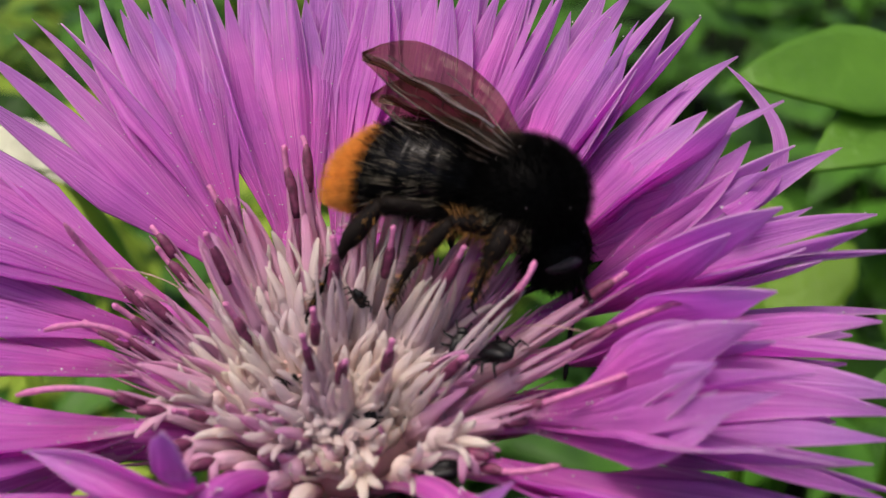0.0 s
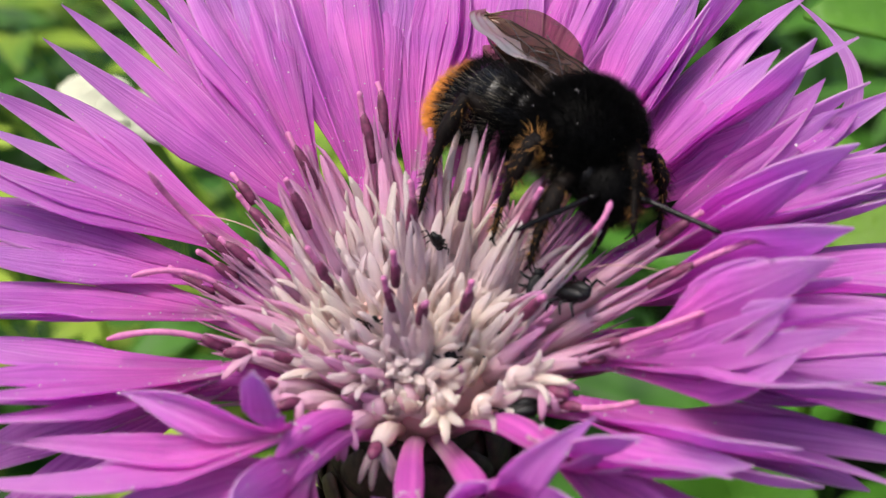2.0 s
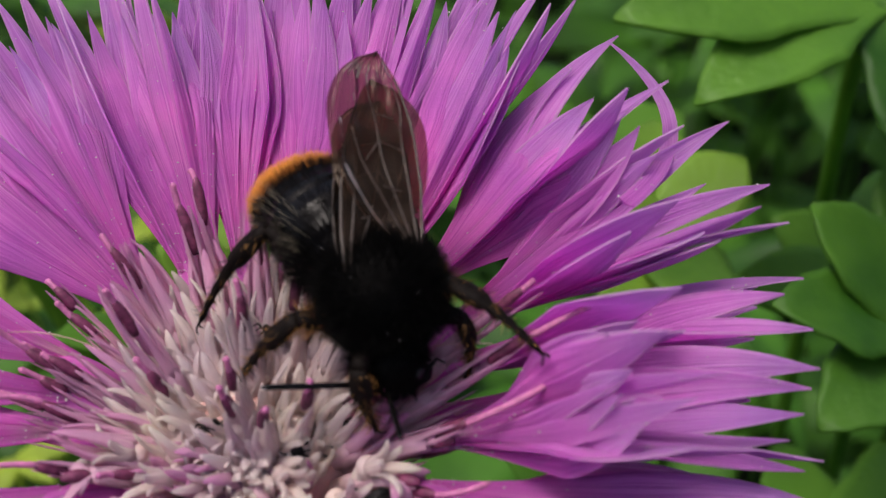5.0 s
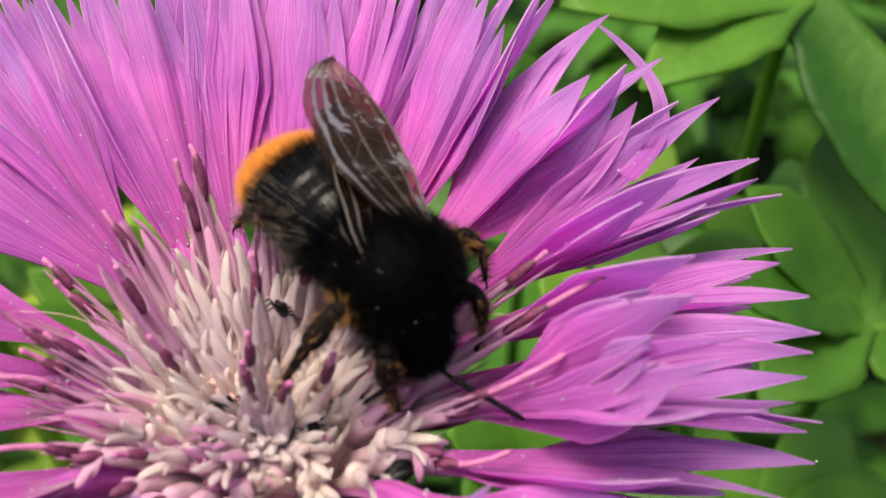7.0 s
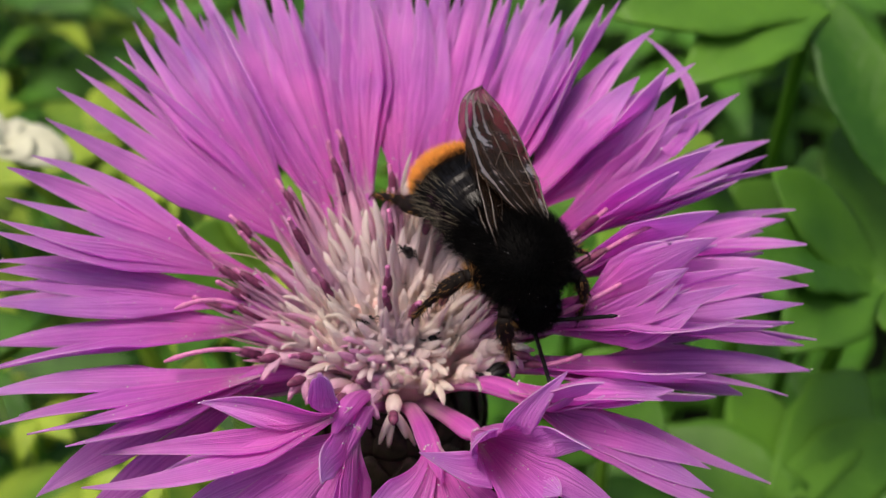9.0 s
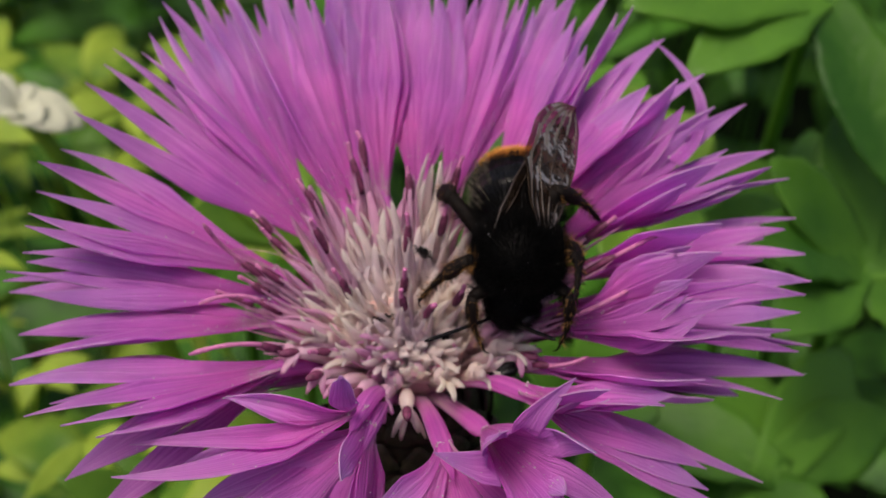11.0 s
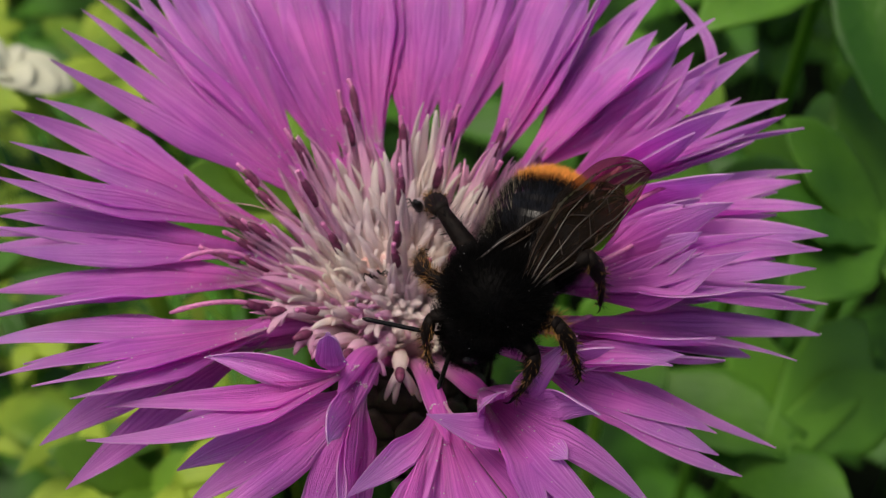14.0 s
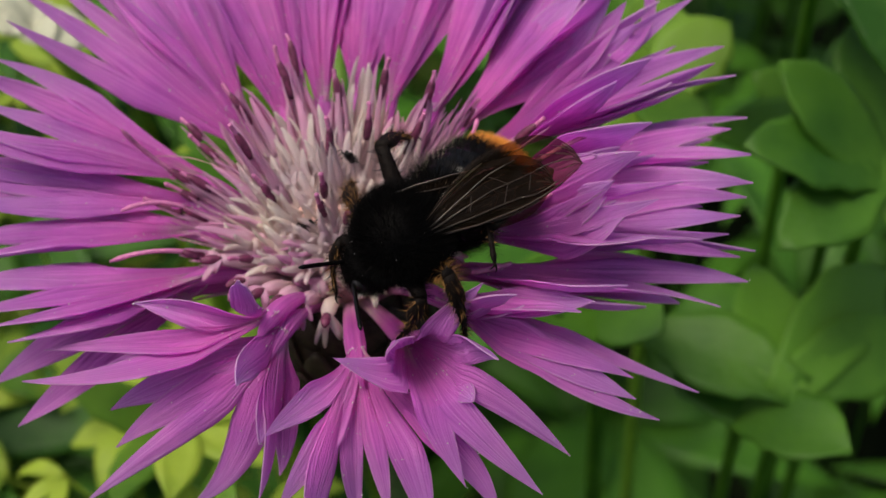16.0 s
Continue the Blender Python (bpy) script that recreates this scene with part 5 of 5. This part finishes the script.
    # thigh
    walk(LEGS["mid", -1][0], [space(*r) for r in (
        (0.0, 0.10, -1.25, -1.70, -16.1, -1.8, -145.1),
        (0.5, 0.10, -1.25, -1.70, -6.8, 1.5, -110.1),
        (1.0, 0.10, -1.25, -1.70, -15.8, -16.4, -136.1),
        (1.5, 0.10, -1.25, -1.70, -17.0, -18.0, -140.4),
        (2.0, 0.10, -1.25, -1.70, -7.1, -46.5, -98.9),
        (2.5, 0.10, -1.25, -1.70, -2.4, -47.2, -92.9),
        (3.0, 0.10, -1.25, -1.70, -14.7, -62.8, -96.4),
        (3.5, 0.10, -1.25, -1.70, -4.1, -10.2, -101.0),
        (4.0, 0.10, -1.25, -1.70, -1.2, -41.0, -91.8),
        (6.5, 0.10, -1.25, -1.70, -14.6, -12.1, -133.5),
        (7.0, 0.10, -1.25, -1.70, -0.7, -46.8, -90.9),
        (7.5, 0.10, -1.25, -1.70, -0.2, -47.5, -90.2),
        (8.0, 0.10, -1.25, -1.70, -5.4, -17.1, -103.5),
        (8.5, 0.10, -1.25, -1.70, -8.4, -31.9, -106.5),
        (9.0, 0.10, -1.25, -1.70, -7.3, -41.3, -101.1),
        (9.5, 0.10, -1.25, -1.70, 4.6, -34.7, -81.7),
        (12.0, 0.10, -1.25, -1.70, -33.2, -60.3, -60.2),
        (12.5, 0.10, -1.25, -1.70, -36.9, -11.5, -100.1),
        (13.0, 0.10, -1.25, -1.70, -35.9, -45.6, -69.3),
        (13.5, 0.10, -1.25, -1.70, -35.0, -73.8, -51.2),
        (14.0, 0.10, -1.25, -1.70, -36.5, -18.1, -93.8),
        (14.5, 0.10, -1.25, -1.70, -36.1, -24.9, -87.3),
        (15.0, 0.10, -1.25, -1.70, -38.1, -24.9, -88.0),
        (15.5, 0.10, -1.25, -1.70, -23.4, 8.1, -99.2),
        (16.0, 0.10, -1.25, -1.70, -31.8, -8.9, -98.0),
    )])
    walk(LEGS["mid", -1][1], [(t, pose(2.8 * MM, 0, 0, 0, a, 0)) for t, a in (
        (0.0, 74.8), (0.5, 72.2), (1.0, 101.0), (1.5, 101.3), (2.0, 119.7), (2.5, 117.2), (3.0, 139.4), (3.5, 54.8), (4.0, 102.7), (6.5, 54.6), (7.0, 102.1), (7.5, 101.6), (8.0, 52.1), (8.5, 84.1), (9.0, 98.4), (9.5, 74.9), (12.0, 124.0), (12.5, 77.4), (13.0, 110.5), (13.5, 136.1), (14.0, 83.4), (14.5, 94.3), (15.0, 95.9), (15.5, 23.6), (16.0, 61.1)
    )])
    # thigh
    walk(LEGS["hind", -1][0], [space(*r) for r in (
        (0.0, -1.60, -1.15, -1.50, -0.3, 2.9, -159.1),
        (0.5, -1.60, -1.15, -1.50, -14.6, -11.0, -171.3),
        (1.0, -1.60, -1.15, -1.50, -6.3, -10.2, -164.1),
        (1.5, -1.60, -1.15, -1.50, -7.0, -9.9, -164.7),
        (2.0, -1.60, -1.15, -1.50, 24.5, -34.9, -151.4),
        (2.5, -1.60, -1.15, -1.50, 16.4, -47.2, -159.3),
        (3.0, -1.60, -1.15, -1.50, 12.1, -46.0, -158.8),
        (3.5, -1.60, -1.15, -1.50, 45.5, -57.1, -173.5),
        (4.0, -1.60, -1.15, -1.50, 39.2, -39.3, -150.6),
        (6.5, -1.60, -1.15, -1.50, -3.1, -31.6, -159.8),
        (7.0, -1.60, -1.15, -1.50, -10.5, -33.0, -162.2),
        (7.5, -1.60, -1.15, -1.50, -2.9, -32.7, -159.7),
        (8.0, -1.60, -1.15, -1.50, -6.4, -17.1, -163.3),
        (8.5, -1.60, -1.15, -1.50, -7.7, 3.9, -167.3),
        (9.0, -1.60, -1.15, -1.50, -6.6, -2.1, -165.4),
        (9.5, -1.60, -1.15, -1.50, 3.1, -32.4, -157.7),
        (12.0, -1.60, -1.15, -1.50, -42.0, -19.1, -130.9),
        (12.5, -1.60, -1.15, -1.50, -37.7, -7.5, -139.2),
        (13.0, -1.60, -1.15, -1.50, -38.2, -6.5, -140.7),
        (13.5, -1.60, -1.15, -1.50, -27.0, -26.4, -120.0),
        (14.0, -1.60, -1.15, -1.50, -16.0, -17.5, -121.4),
        (14.5, -1.60, -1.15, -1.50, -15.4, -7.0, -124.5),
        (15.0, -1.60, -1.15, -1.50, -29.4, -32.4, -116.3),
        (15.5, -1.60, -1.15, -1.50, -28.7, -33.6, -115.5),
        (16.0, -1.60, -1.15, -1.50, -33.2, -34.8, -114.5),
    )])
    walk(LEGS["hind", -1][1], [(t, pose(4.1 * MM, 0, 0, 0, a, 0)) for t, a in (
        (0.0, 66.8), (0.5, 82.0), (1.0, 88.0), (1.5, 85.4), (2.0, 108.6), (2.5, 123.2), (3.0, 122.1), (3.5, 129.7), (4.0, 122.0), (6.5, 82.3), (7.0, 91.9), (7.5, 83.0), (8.0, 55.6), (8.5, 30.2), (9.0, 38.9), (9.5, 66.5), (12.0, 79.3), (12.5, 67.5), (13.0, 63.6), (13.5, 91.5), (14.0, 69.8), (14.5, 59.0), (15.0, 94.1), (15.5, 97.2), (16.0, 90.8)
    )])
    # thigh
    walk(LEGS["front", 1][0], [space(*r) for r in (
        (0.0, 1.05, 1.00, -1.50, -13.7, -11.0, 49.4),
        (0.5, 1.05, 1.00, -1.50, -13.7, -11.0, 49.4),
        (1.0, 1.05, 1.00, -1.50, -13.7, -11.0, 49.4),
        (1.5, 1.05, 1.00, -1.50, -13.7, -11.0, 49.4),
        (2.0, 1.05, 1.00, -1.50, -13.7, -11.0, 49.4),
        (2.5, 1.05, 1.00, -1.50, -13.7, -11.0, 49.4),
        (3.0, 1.05, 1.00, -1.50, -13.7, -11.0, 49.4),
        (3.5, 1.05, 1.00, -1.50, -13.7, -11.0, 49.4),
        (4.0, 1.05, 1.00, -1.50, -13.7, -11.0, 49.4),
        (6.5, 1.05, 1.00, -1.50, -13.7, -11.0, 49.4),
        (7.0, 1.05, 1.00, -1.50, -13.7, -11.0, 49.4),
        (7.5, 1.05, 1.00, -1.50, -13.7, -11.0, 49.4),
        (8.0, 1.05, 1.00, -1.50, -13.7, -11.0, 49.4),
        (8.5, 1.05, 1.00, -1.50, -13.7, -11.0, 49.4),
        (9.0, 1.05, 1.00, -1.50, -13.7, -11.0, 49.4),
        (9.5, 1.05, 1.00, -1.50, -13.7, -11.0, 49.4),
        (12.0, 1.05, 1.00, -1.50, -23.2, -6.0, 64.2),
        (12.5, 1.05, 1.00, -1.50, -23.2, -6.0, 64.2),
        (13.0, 1.05, 1.00, -1.50, -23.2, -6.0, 64.2),
        (13.5, 1.05, 1.00, -1.50, -23.2, -6.0, 64.2),
        (14.0, 1.05, 1.00, -1.50, -23.2, -6.0, 64.2),
        (14.5, 1.05, 1.00, -1.50, -23.2, -6.0, 64.2),
        (15.0, 1.05, 1.00, -1.50, -23.2, -6.0, 64.2),
        (15.5, 1.05, 1.00, -1.50, -23.2, -6.0, 64.2),
        (16.0, 1.05, 1.00, -1.50, -23.2, -6.0, 64.2),
    )])
    walk(LEGS["front", 1][1], [(t, pose(2.0 * MM, 0, 0, 0, a, 0)) for t, a in (
        (0.0, 95.1), (0.5, 95.1), (1.0, 95.1), (1.5, 95.1), (2.0, 95.1), (2.5, 95.1), (3.0, 95.1), (3.5, 95.1), (4.0, 95.1), (6.5, 95.1), (7.0, 95.1), (7.5, 95.1), (8.0, 95.1), (8.5, 95.1), (9.0, 95.1), (9.5, 95.1), (12.0, 95.1), (12.5, 95.1), (13.0, 95.1), (13.5, 95.1), (14.0, 95.1), (14.5, 95.1), (15.0, 95.1), (15.5, 95.1), (16.0, 95.1)
    )])
    # thigh
    walk(LEGS["mid", 1][0], [space(*r) for r in (
        (0, 0.10, 1.25, -1.70, -3.6, -35.8, 83.7),
        (0.25, 0.10, 1.25, -1.70, -30.8, -47.7, 54.0),
        (0.5, 0.10, 1.25, -1.70, -53.4, -68.0, 25.3),
        (1, 0.10, 1.25, -1.70, -153.6, -42.2, 158.6),
        (1.25, 0.10, 1.25, -1.70, -73.9, -58.6, 115.9),
        (1.5, 0.10, 1.25, -1.70, -3.6, -35.8, 83.7),
        (1.75, 0.10, 1.25, -1.70, -16.4, -37.3, 35.5),
        (2, 0.10, 1.25, -1.70, -23.9, -46.1, -15.3),
        (2.25, 0.10, 1.25, -1.70, -16.4, -37.3, 35.5),
        (2.5, 0.10, 1.25, -1.70, -3.6, -35.8, 83.7),
        (3, 0.10, 1.25, -1.70, -3.6, -35.8, 83.7),
        (3.25, 0.10, 1.25, -1.70, -31.3, -48.9, 61.5),
        (3.5, 0.10, 1.25, -1.70, -60.3, -68.1, 45.7),
        (4, 0.10, 1.25, -1.70, -22.4, -29.9, 15.5),
        (5.25, 0.10, 1.25, -1.70, -24.2, -62.8, 45.1),
        (6.5, 0.10, 1.25, -1.70, -120.1, -73.6, 165.3),
        (7, 0.10, 1.25, -1.70, -3.6, -35.8, 83.7),
        (7.25, 0.10, 1.25, -1.70, -47.9, -57.8, 89.3),
        (7.5, 0.10, 1.25, -1.70, -128.5, -65.1, 134.8),
        (7.75, 0.10, 1.25, -1.70, -164.2, -69.8, -145.7),
        (8, 0.10, 1.25, -1.70, 176.5, -58.2, -81.8),
        (8.5, 0.10, 1.25, -1.70, -159.6, -51.2, -145.9),
        (9, 0.10, 1.25, -1.70, -166.5, -58.5, -122.2),
        (9.5, 0.10, 1.25, -1.70, -125.9, -66.0, 133.5),
        (12, 0.10, 1.25, -1.70, -81.6, -34.8, 81.0),
        (12.25, 0.10, 1.25, -1.70, -40.7, -35.7, 80.1),
        (12.5, 0.10, 1.25, -1.70, 0.6, -35.9, 78.7),
        (13, 0.10, 1.25, -1.70, 0.6, -35.9, 78.7),
        (13.5, 0.10, 1.25, -1.70, 0.6, -35.9, 78.7),
        (14, 0.10, 1.25, -1.70, 0.6, -35.9, 78.7),
        (14.5, 0.10, 1.25, -1.70, 0.6, -35.9, 78.7),
        (15, 0.10, 1.25, -1.70, 0.6, -35.9, 78.7),
        (15.5, 0.10, 1.25, -1.70, 0.6, -35.9, 78.7),
        (16, 0.10, 1.25, -1.70, 0.6, -35.9, 78.7),
    )])
    walk(LEGS["mid", 1][1], [(t, pose(2.8 * MM, 0, 0, 0, a, 0)) for t, a in (
        (0.0, 107.1), (0.5, 60.8), (1.0, 131.3), (1.5, 107.1), (2.0, 86.1), (2.5, 107.1), (3.0, 107.1), (3.5, 111.8), (4.0, 32.6), (6.5, 120.2), (7.0, 107.1), (7.5, 134.3), (8.0, 149.0), (8.5, 149.0), (9.0, 149.0), (9.5, 139.7), (12.0, 67.0), (12.5, 107.1), (13.0, 107.1), (13.5, 107.1), (14.0, 107.1), (14.5, 107.1), (15.0, 107.1), (15.5, 107.1), (16.0, 107.1)
    )])
    # thigh
    walk(LEGS["hind", 1][0], [space(*r) for r in (
        (0.0, -1.60, 1.15, -1.50, -26.8, -38.9, 153.5),
        (0.5, -1.60, 1.15, -1.50, -26.8, -38.9, 153.5),
        (1.0, -1.60, 1.15, -1.50, -26.8, -38.9, 153.5),
        (1.5, -1.60, 1.15, -1.50, -26.8, -38.9, 153.5),
        (2.0, -1.60, 1.15, -1.50, -26.8, -38.9, 153.5),
        (2.5, -1.60, 1.15, -1.50, -26.8, -38.9, 153.5),
        (3.0, -1.60, 1.15, -1.50, -26.8, -38.9, 153.5),
        (3.5, -1.60, 1.15, -1.50, -26.8, -38.9, 153.5),
        (4.0, -1.60, 1.15, -1.50, -26.8, -38.9, 153.5),
        (6.5, -1.60, 1.15, -1.50, -26.8, -38.9, 153.5),
        (7.0, -1.60, 1.15, -1.50, -26.8, -38.9, 153.5),
        (7.5, -1.60, 1.15, -1.50, -26.8, -38.9, 153.5),
        (8.0, -1.60, 1.15, -1.50, -26.8, -38.9, 153.5),
        (8.5, -1.60, 1.15, -1.50, -26.8, -38.9, 153.5),
        (9.0, -1.60, 1.15, -1.50, -26.8, -38.9, 153.5),
        (9.5, -1.60, 1.15, -1.50, -26.8, -38.9, 153.5),
        (12.0, -1.60, 1.15, -1.50, 79.5, -78.8, 44.2),
        (12.5, -1.60, 1.15, -1.50, 134.3, -84.0, -15.2),
        (13.0, -1.60, 1.15, -1.50, 90.0, -74.5, 36.5),
        (13.5, -1.60, 1.15, -1.50, 3.7, -44.9, 115.6),
        (14.0, -1.60, 1.15, -1.50, 3.7, -44.9, 115.6),
        (14.5, -1.60, 1.15, -1.50, 3.7, -44.9, 115.6),
        (15.0, -1.60, 1.15, -1.50, 3.7, -44.9, 115.6),
        (15.5, -1.60, 1.15, -1.50, -122.1, -73.6, -129.1),
        (16.0, -1.60, 1.15, -1.50, -116.4, -27.6, -161.3),
    )])
    walk(LEGS["hind", 1][1], [(t, pose(4.1 * MM, 0, 0, 0, a, 0)) for t, a in (
        (0.0, 124.4), (0.5, 124.4), (1.0, 124.4), (1.5, 124.4), (2.0, 124.4), (2.5, 124.4), (3.0, 124.4), (3.5, 124.4), (4.0, 124.4), (6.5, 124.4), (7.0, 124.4), (7.5, 124.4), (8.0, 124.4), (8.5, 124.4), (9.0, 124.4), (9.5, 124.4), (12.0, 131.3), (12.5, 141.2), (13.0, 139.2), (13.5, 124.4), (14.0, 124.4), (14.5, 124.4), (15.0, 124.4), (15.5, 128.7), (16.0, 139.7)
    )])
    # forewing
    walk(WINGS["fore", -1], [space(*r) for r in (
        (0.0, 0.30, -1.35, 1.45, 39.5, 14.2, -7.0),
        (0.5, 0.30, -1.35, 1.45, 49.3, 21.4, 14.2),
        (1.0, 0.30, -1.35, 1.45, 31.1, 26.2, -25.6),
        (1.5, 0.30, -1.35, 1.45, 31.3, 22.0, -23.9),
        (2.0, 0.30, -1.35, 1.45, 18.2, 6.6, -20.0),
        (2.5, 0.30, -1.35, 1.45, 5.0, 8.5, -36.8),
        (3.0, 0.30, -1.35, 1.45, 8.2, 12.0, -29.1),
        (3.5, 0.30, -1.35, 1.45, -1.1, 11.5, -33.2),
        (4.0, 0.30, -1.35, 1.45, -4.0, 19.3, -33.1),
        (6.5, 0.30, -1.35, 1.45, -25.4, 10.1, -28.6),
        (7.0, 0.30, -1.35, 1.45, -22.4, 6.4, -25.2),
        (7.5, 0.30, -1.35, 1.45, -27.4, 11.4, -27.2),
        (8.0, 0.30, -1.35, 1.45, -7.1, 4.1, -23.5),
        (8.5, 0.30, -1.35, 1.45, -20.8, 9.5, -22.9),
        (9.0, 0.30, -1.35, 1.45, -24.1, 9.1, -21.7),
        (9.5, 0.30, -1.35, 1.45, -2.6, 6.0, -24.4),
        (12.0, 0.30, -1.35, 1.45, -74.4, 6.1, -25.1),
        (12.5, 0.30, -1.35, 1.45, -73.6, 5.4, -25.2),
        (13.0, 0.30, -1.35, 1.45, -74.5, 4.7, -26.3),
        (13.5, 0.30, -1.35, 1.45, -55.2, 3.3, -35.6),
        (14.0, 0.30, -1.35, 1.45, -55.0, 3.3, -34.4),
        (14.5, 0.30, -1.35, 1.45, -54.6, 3.3, -34.6),
        (15.0, 0.30, -1.35, 1.45, -56.3, 3.3, -34.2),
        (15.5, 0.30, -1.35, 1.45, -57.2, 5.3, -37.2),
        (16.0, 0.30, -1.35, 1.45, -57.5, 3.3, -34.9),
    )])
    # hindwing
    walk(WINGS["hind", -1], [space(*r) for r in (
        (0.0, -0.50, -1.20, 1.15, 41.5, 7.5, -3.5),
        (0.5, -0.50, -1.20, 1.15, 47.3, 14.4, 17.7),
        (1.0, -0.50, -1.20, 1.15, 33.4, 20.5, -22.2),
        (1.5, -0.50, -1.20, 1.15, 33.7, 16.0, -20.5),
        (2.0, -0.50, -1.20, 1.15, 21.9, -0.1, -16.8),
        (2.5, -0.50, -1.20, 1.15, 7.3, 2.0, -34.0),
        (3.0, -0.50, -1.20, 1.15, 10.4, 5.6, -26.0),
        (3.5, -0.50, -1.20, 1.15, 0.9, 5.1, -30.3),
        (4.0, -0.50, -1.20, 1.15, -2.5, 13.3, -30.1),
        (6.5, -0.50, -1.20, 1.15, -24.2, 3.6, -25.6),
        (7.0, -0.50, -1.20, 1.15, -21.0, -0.2, -22.1),
        (7.5, -0.50, -1.20, 1.15, -26.0, 4.9, -24.2),
        (8.0, -0.50, -1.20, 1.15, -5.5, -2.6, -20.3),
        (8.5, -0.50, -1.20, 1.15, -19.4, 2.9, -19.8),
        (9.0, -0.50, -1.20, 1.15, -22.7, 2.4, -18.5),
        (9.5, -0.50, -1.20, 1.15, -1.1, -0.7, -21.2),
        (12.0, -0.50, -1.20, 1.15, -73.7, -0.6, -22.0),
        (12.5, -0.50, -1.20, 1.15, -72.9, -1.3, -22.1),
        (13.0, -0.50, -1.20, 1.15, -73.8, -2.0, -23.2),
        (13.5, -0.50, -1.20, 1.15, -54.7, -3.4, -32.6),
        (14.0, -0.50, -1.20, 1.15, -54.5, -3.4, -31.4),
        (14.5, -0.50, -1.20, 1.15, -54.1, -3.4, -31.5),
        (15.0, -0.50, -1.20, 1.15, -55.9, -3.4, -31.2),
        (15.5, -0.50, -1.20, 1.15, -56.8, -1.3, -34.2),
        (16.0, -0.50, -1.20, 1.15, -57.1, -3.4, -31.9),
    )])
    # forewing
    walk(WINGS["fore", 1], [space(*r) for r in (
        (0.0, 0.30, 1.35, 1.45, -13.4, 14.3, 2.4),
        (0.5, 0.30, 1.35, 1.45, -5.9, 20.3, 23.3),
        (1.0, 0.30, 1.35, 1.45, -17.9, 27.6, -16.1),
        (1.5, 0.30, 1.35, 1.45, -17.3, 23.2, -14.6),
        (2.0, 0.30, 1.35, 1.45, -12.7, 6.9, -11.2),
        (2.5, 0.30, 1.35, 1.45, -14.0, 9.2, -29.0),
        (3.0, 0.30, 1.35, 1.45, -13.3, 12.8, -20.6),
        (3.5, 0.30, 1.35, 1.45, -10.5, 12.5, -25.1),
        (4.0, 0.30, 1.35, 1.45, -9.3, 20.8, -24.7),
        (6.5, 0.30, 1.35, 1.45, -22.0, 10.8, -20.2),
        (7.0, 0.30, 1.35, 1.45, -19.1, 6.8, -16.6),
        (7.5, 0.30, 1.35, 1.45, -23.8, 12.1, -18.7),
        (8.0, 0.30, 1.35, 1.45, -3.5, 4.4, -14.8),
        (8.5, 0.30, 1.35, 1.45, -17.6, 9.9, -14.2),
        (9.0, 0.30, 1.35, 1.45, -20.7, 9.5, -12.9),
        (9.5, 0.30, 1.35, 1.45, 1.8, 6.3, -15.7),
        (12.0, 0.30, 1.35, 1.45, -71.9, 6.4, -16.6),
        (12.5, 0.30, 1.35, 1.45, -71.2, 5.7, -16.6),
        (13.0, 0.30, 1.35, 1.45, -72.2, 4.9, -17.8),
        (13.5, 0.30, 1.35, 1.45, -53.0, 3.5, -27.2),
        (14.0, 0.30, 1.35, 1.45, -52.8, 3.5, -26.0),
        (14.5, 0.30, 1.35, 1.45, -52.5, 3.5, -26.2),
        (15.0, 0.30, 1.35, 1.45, -54.3, 3.5, -25.8),
        (15.5, 0.30, 1.35, 1.45, -55.3, 5.7, -28.9),
        (16.0, 0.30, 1.35, 1.45, -55.4, 3.5, -26.5),
    )])
    # hindwing
    walk(WINGS["hind", 1], [space(*r) for r in (
        (0.0, -0.50, 1.20, 1.15, -14.2, 7.5, -1.1),
        (0.5, -0.50, 1.20, 1.15, -7.1, 14.2, 20.0),
        (1.0, -0.50, 1.20, 1.15, -18.0, 20.8, -19.8),
        (1.5, -0.50, 1.20, 1.15, -17.5, 16.2, -18.2),
        (2.0, -0.50, 1.20, 1.15, -13.0, -0.1, -14.6),
        (2.5, -0.50, 1.20, 1.15, -13.9, 2.0, -32.1),
        (3.0, -0.50, 1.20, 1.15, -13.4, 5.7, -23.9),
        (3.5, -0.50, 1.20, 1.15, -10.4, 5.2, -28.3),
        (4.0, -0.50, 1.20, 1.15, -9.2, 13.6, -28.0),
        (6.5, -0.50, 1.20, 1.15, -23.3, 3.6, -23.5),
        (7.0, -0.50, 1.20, 1.15, -20.1, -0.2, -19.9),
        (7.5, -0.50, 1.20, 1.15, -25.1, 5.0, -22.0),
        (8.0, -0.50, 1.20, 1.15, -4.5, -2.6, -18.2),
        (8.5, -0.50, 1.20, 1.15, -18.6, 2.9, -17.6),
        (9.0, -0.50, 1.20, 1.15, -21.8, 2.5, -16.3),
        (9.5, -0.50, 1.20, 1.15, 0.1, -0.7, -19.1),
        (12.0, -0.50, 1.20, 1.15, -73.1, -0.6, -19.9),
        (12.5, -0.50, 1.20, 1.15, -72.3, -1.4, -20.0),
        (13.0, -0.50, 1.20, 1.15, -73.3, -2.1, -21.1),
        (13.5, -0.50, 1.20, 1.15, -54.1, -3.5, -30.5),
        (14.0, -0.50, 1.20, 1.15, -54.0, -3.5, -29.3),
        (14.5, -0.50, 1.20, 1.15, -53.6, -3.5, -29.4),
        (15.0, -0.50, 1.20, 1.15, -55.4, -3.5, -29.1),
        (15.5, -0.50, 1.20, 1.15, -56.3, -1.4, -32.2),
        (16.0, -0.50, 1.20, 1.15, -56.6, -3.5, -29.8),
    )])


motions()
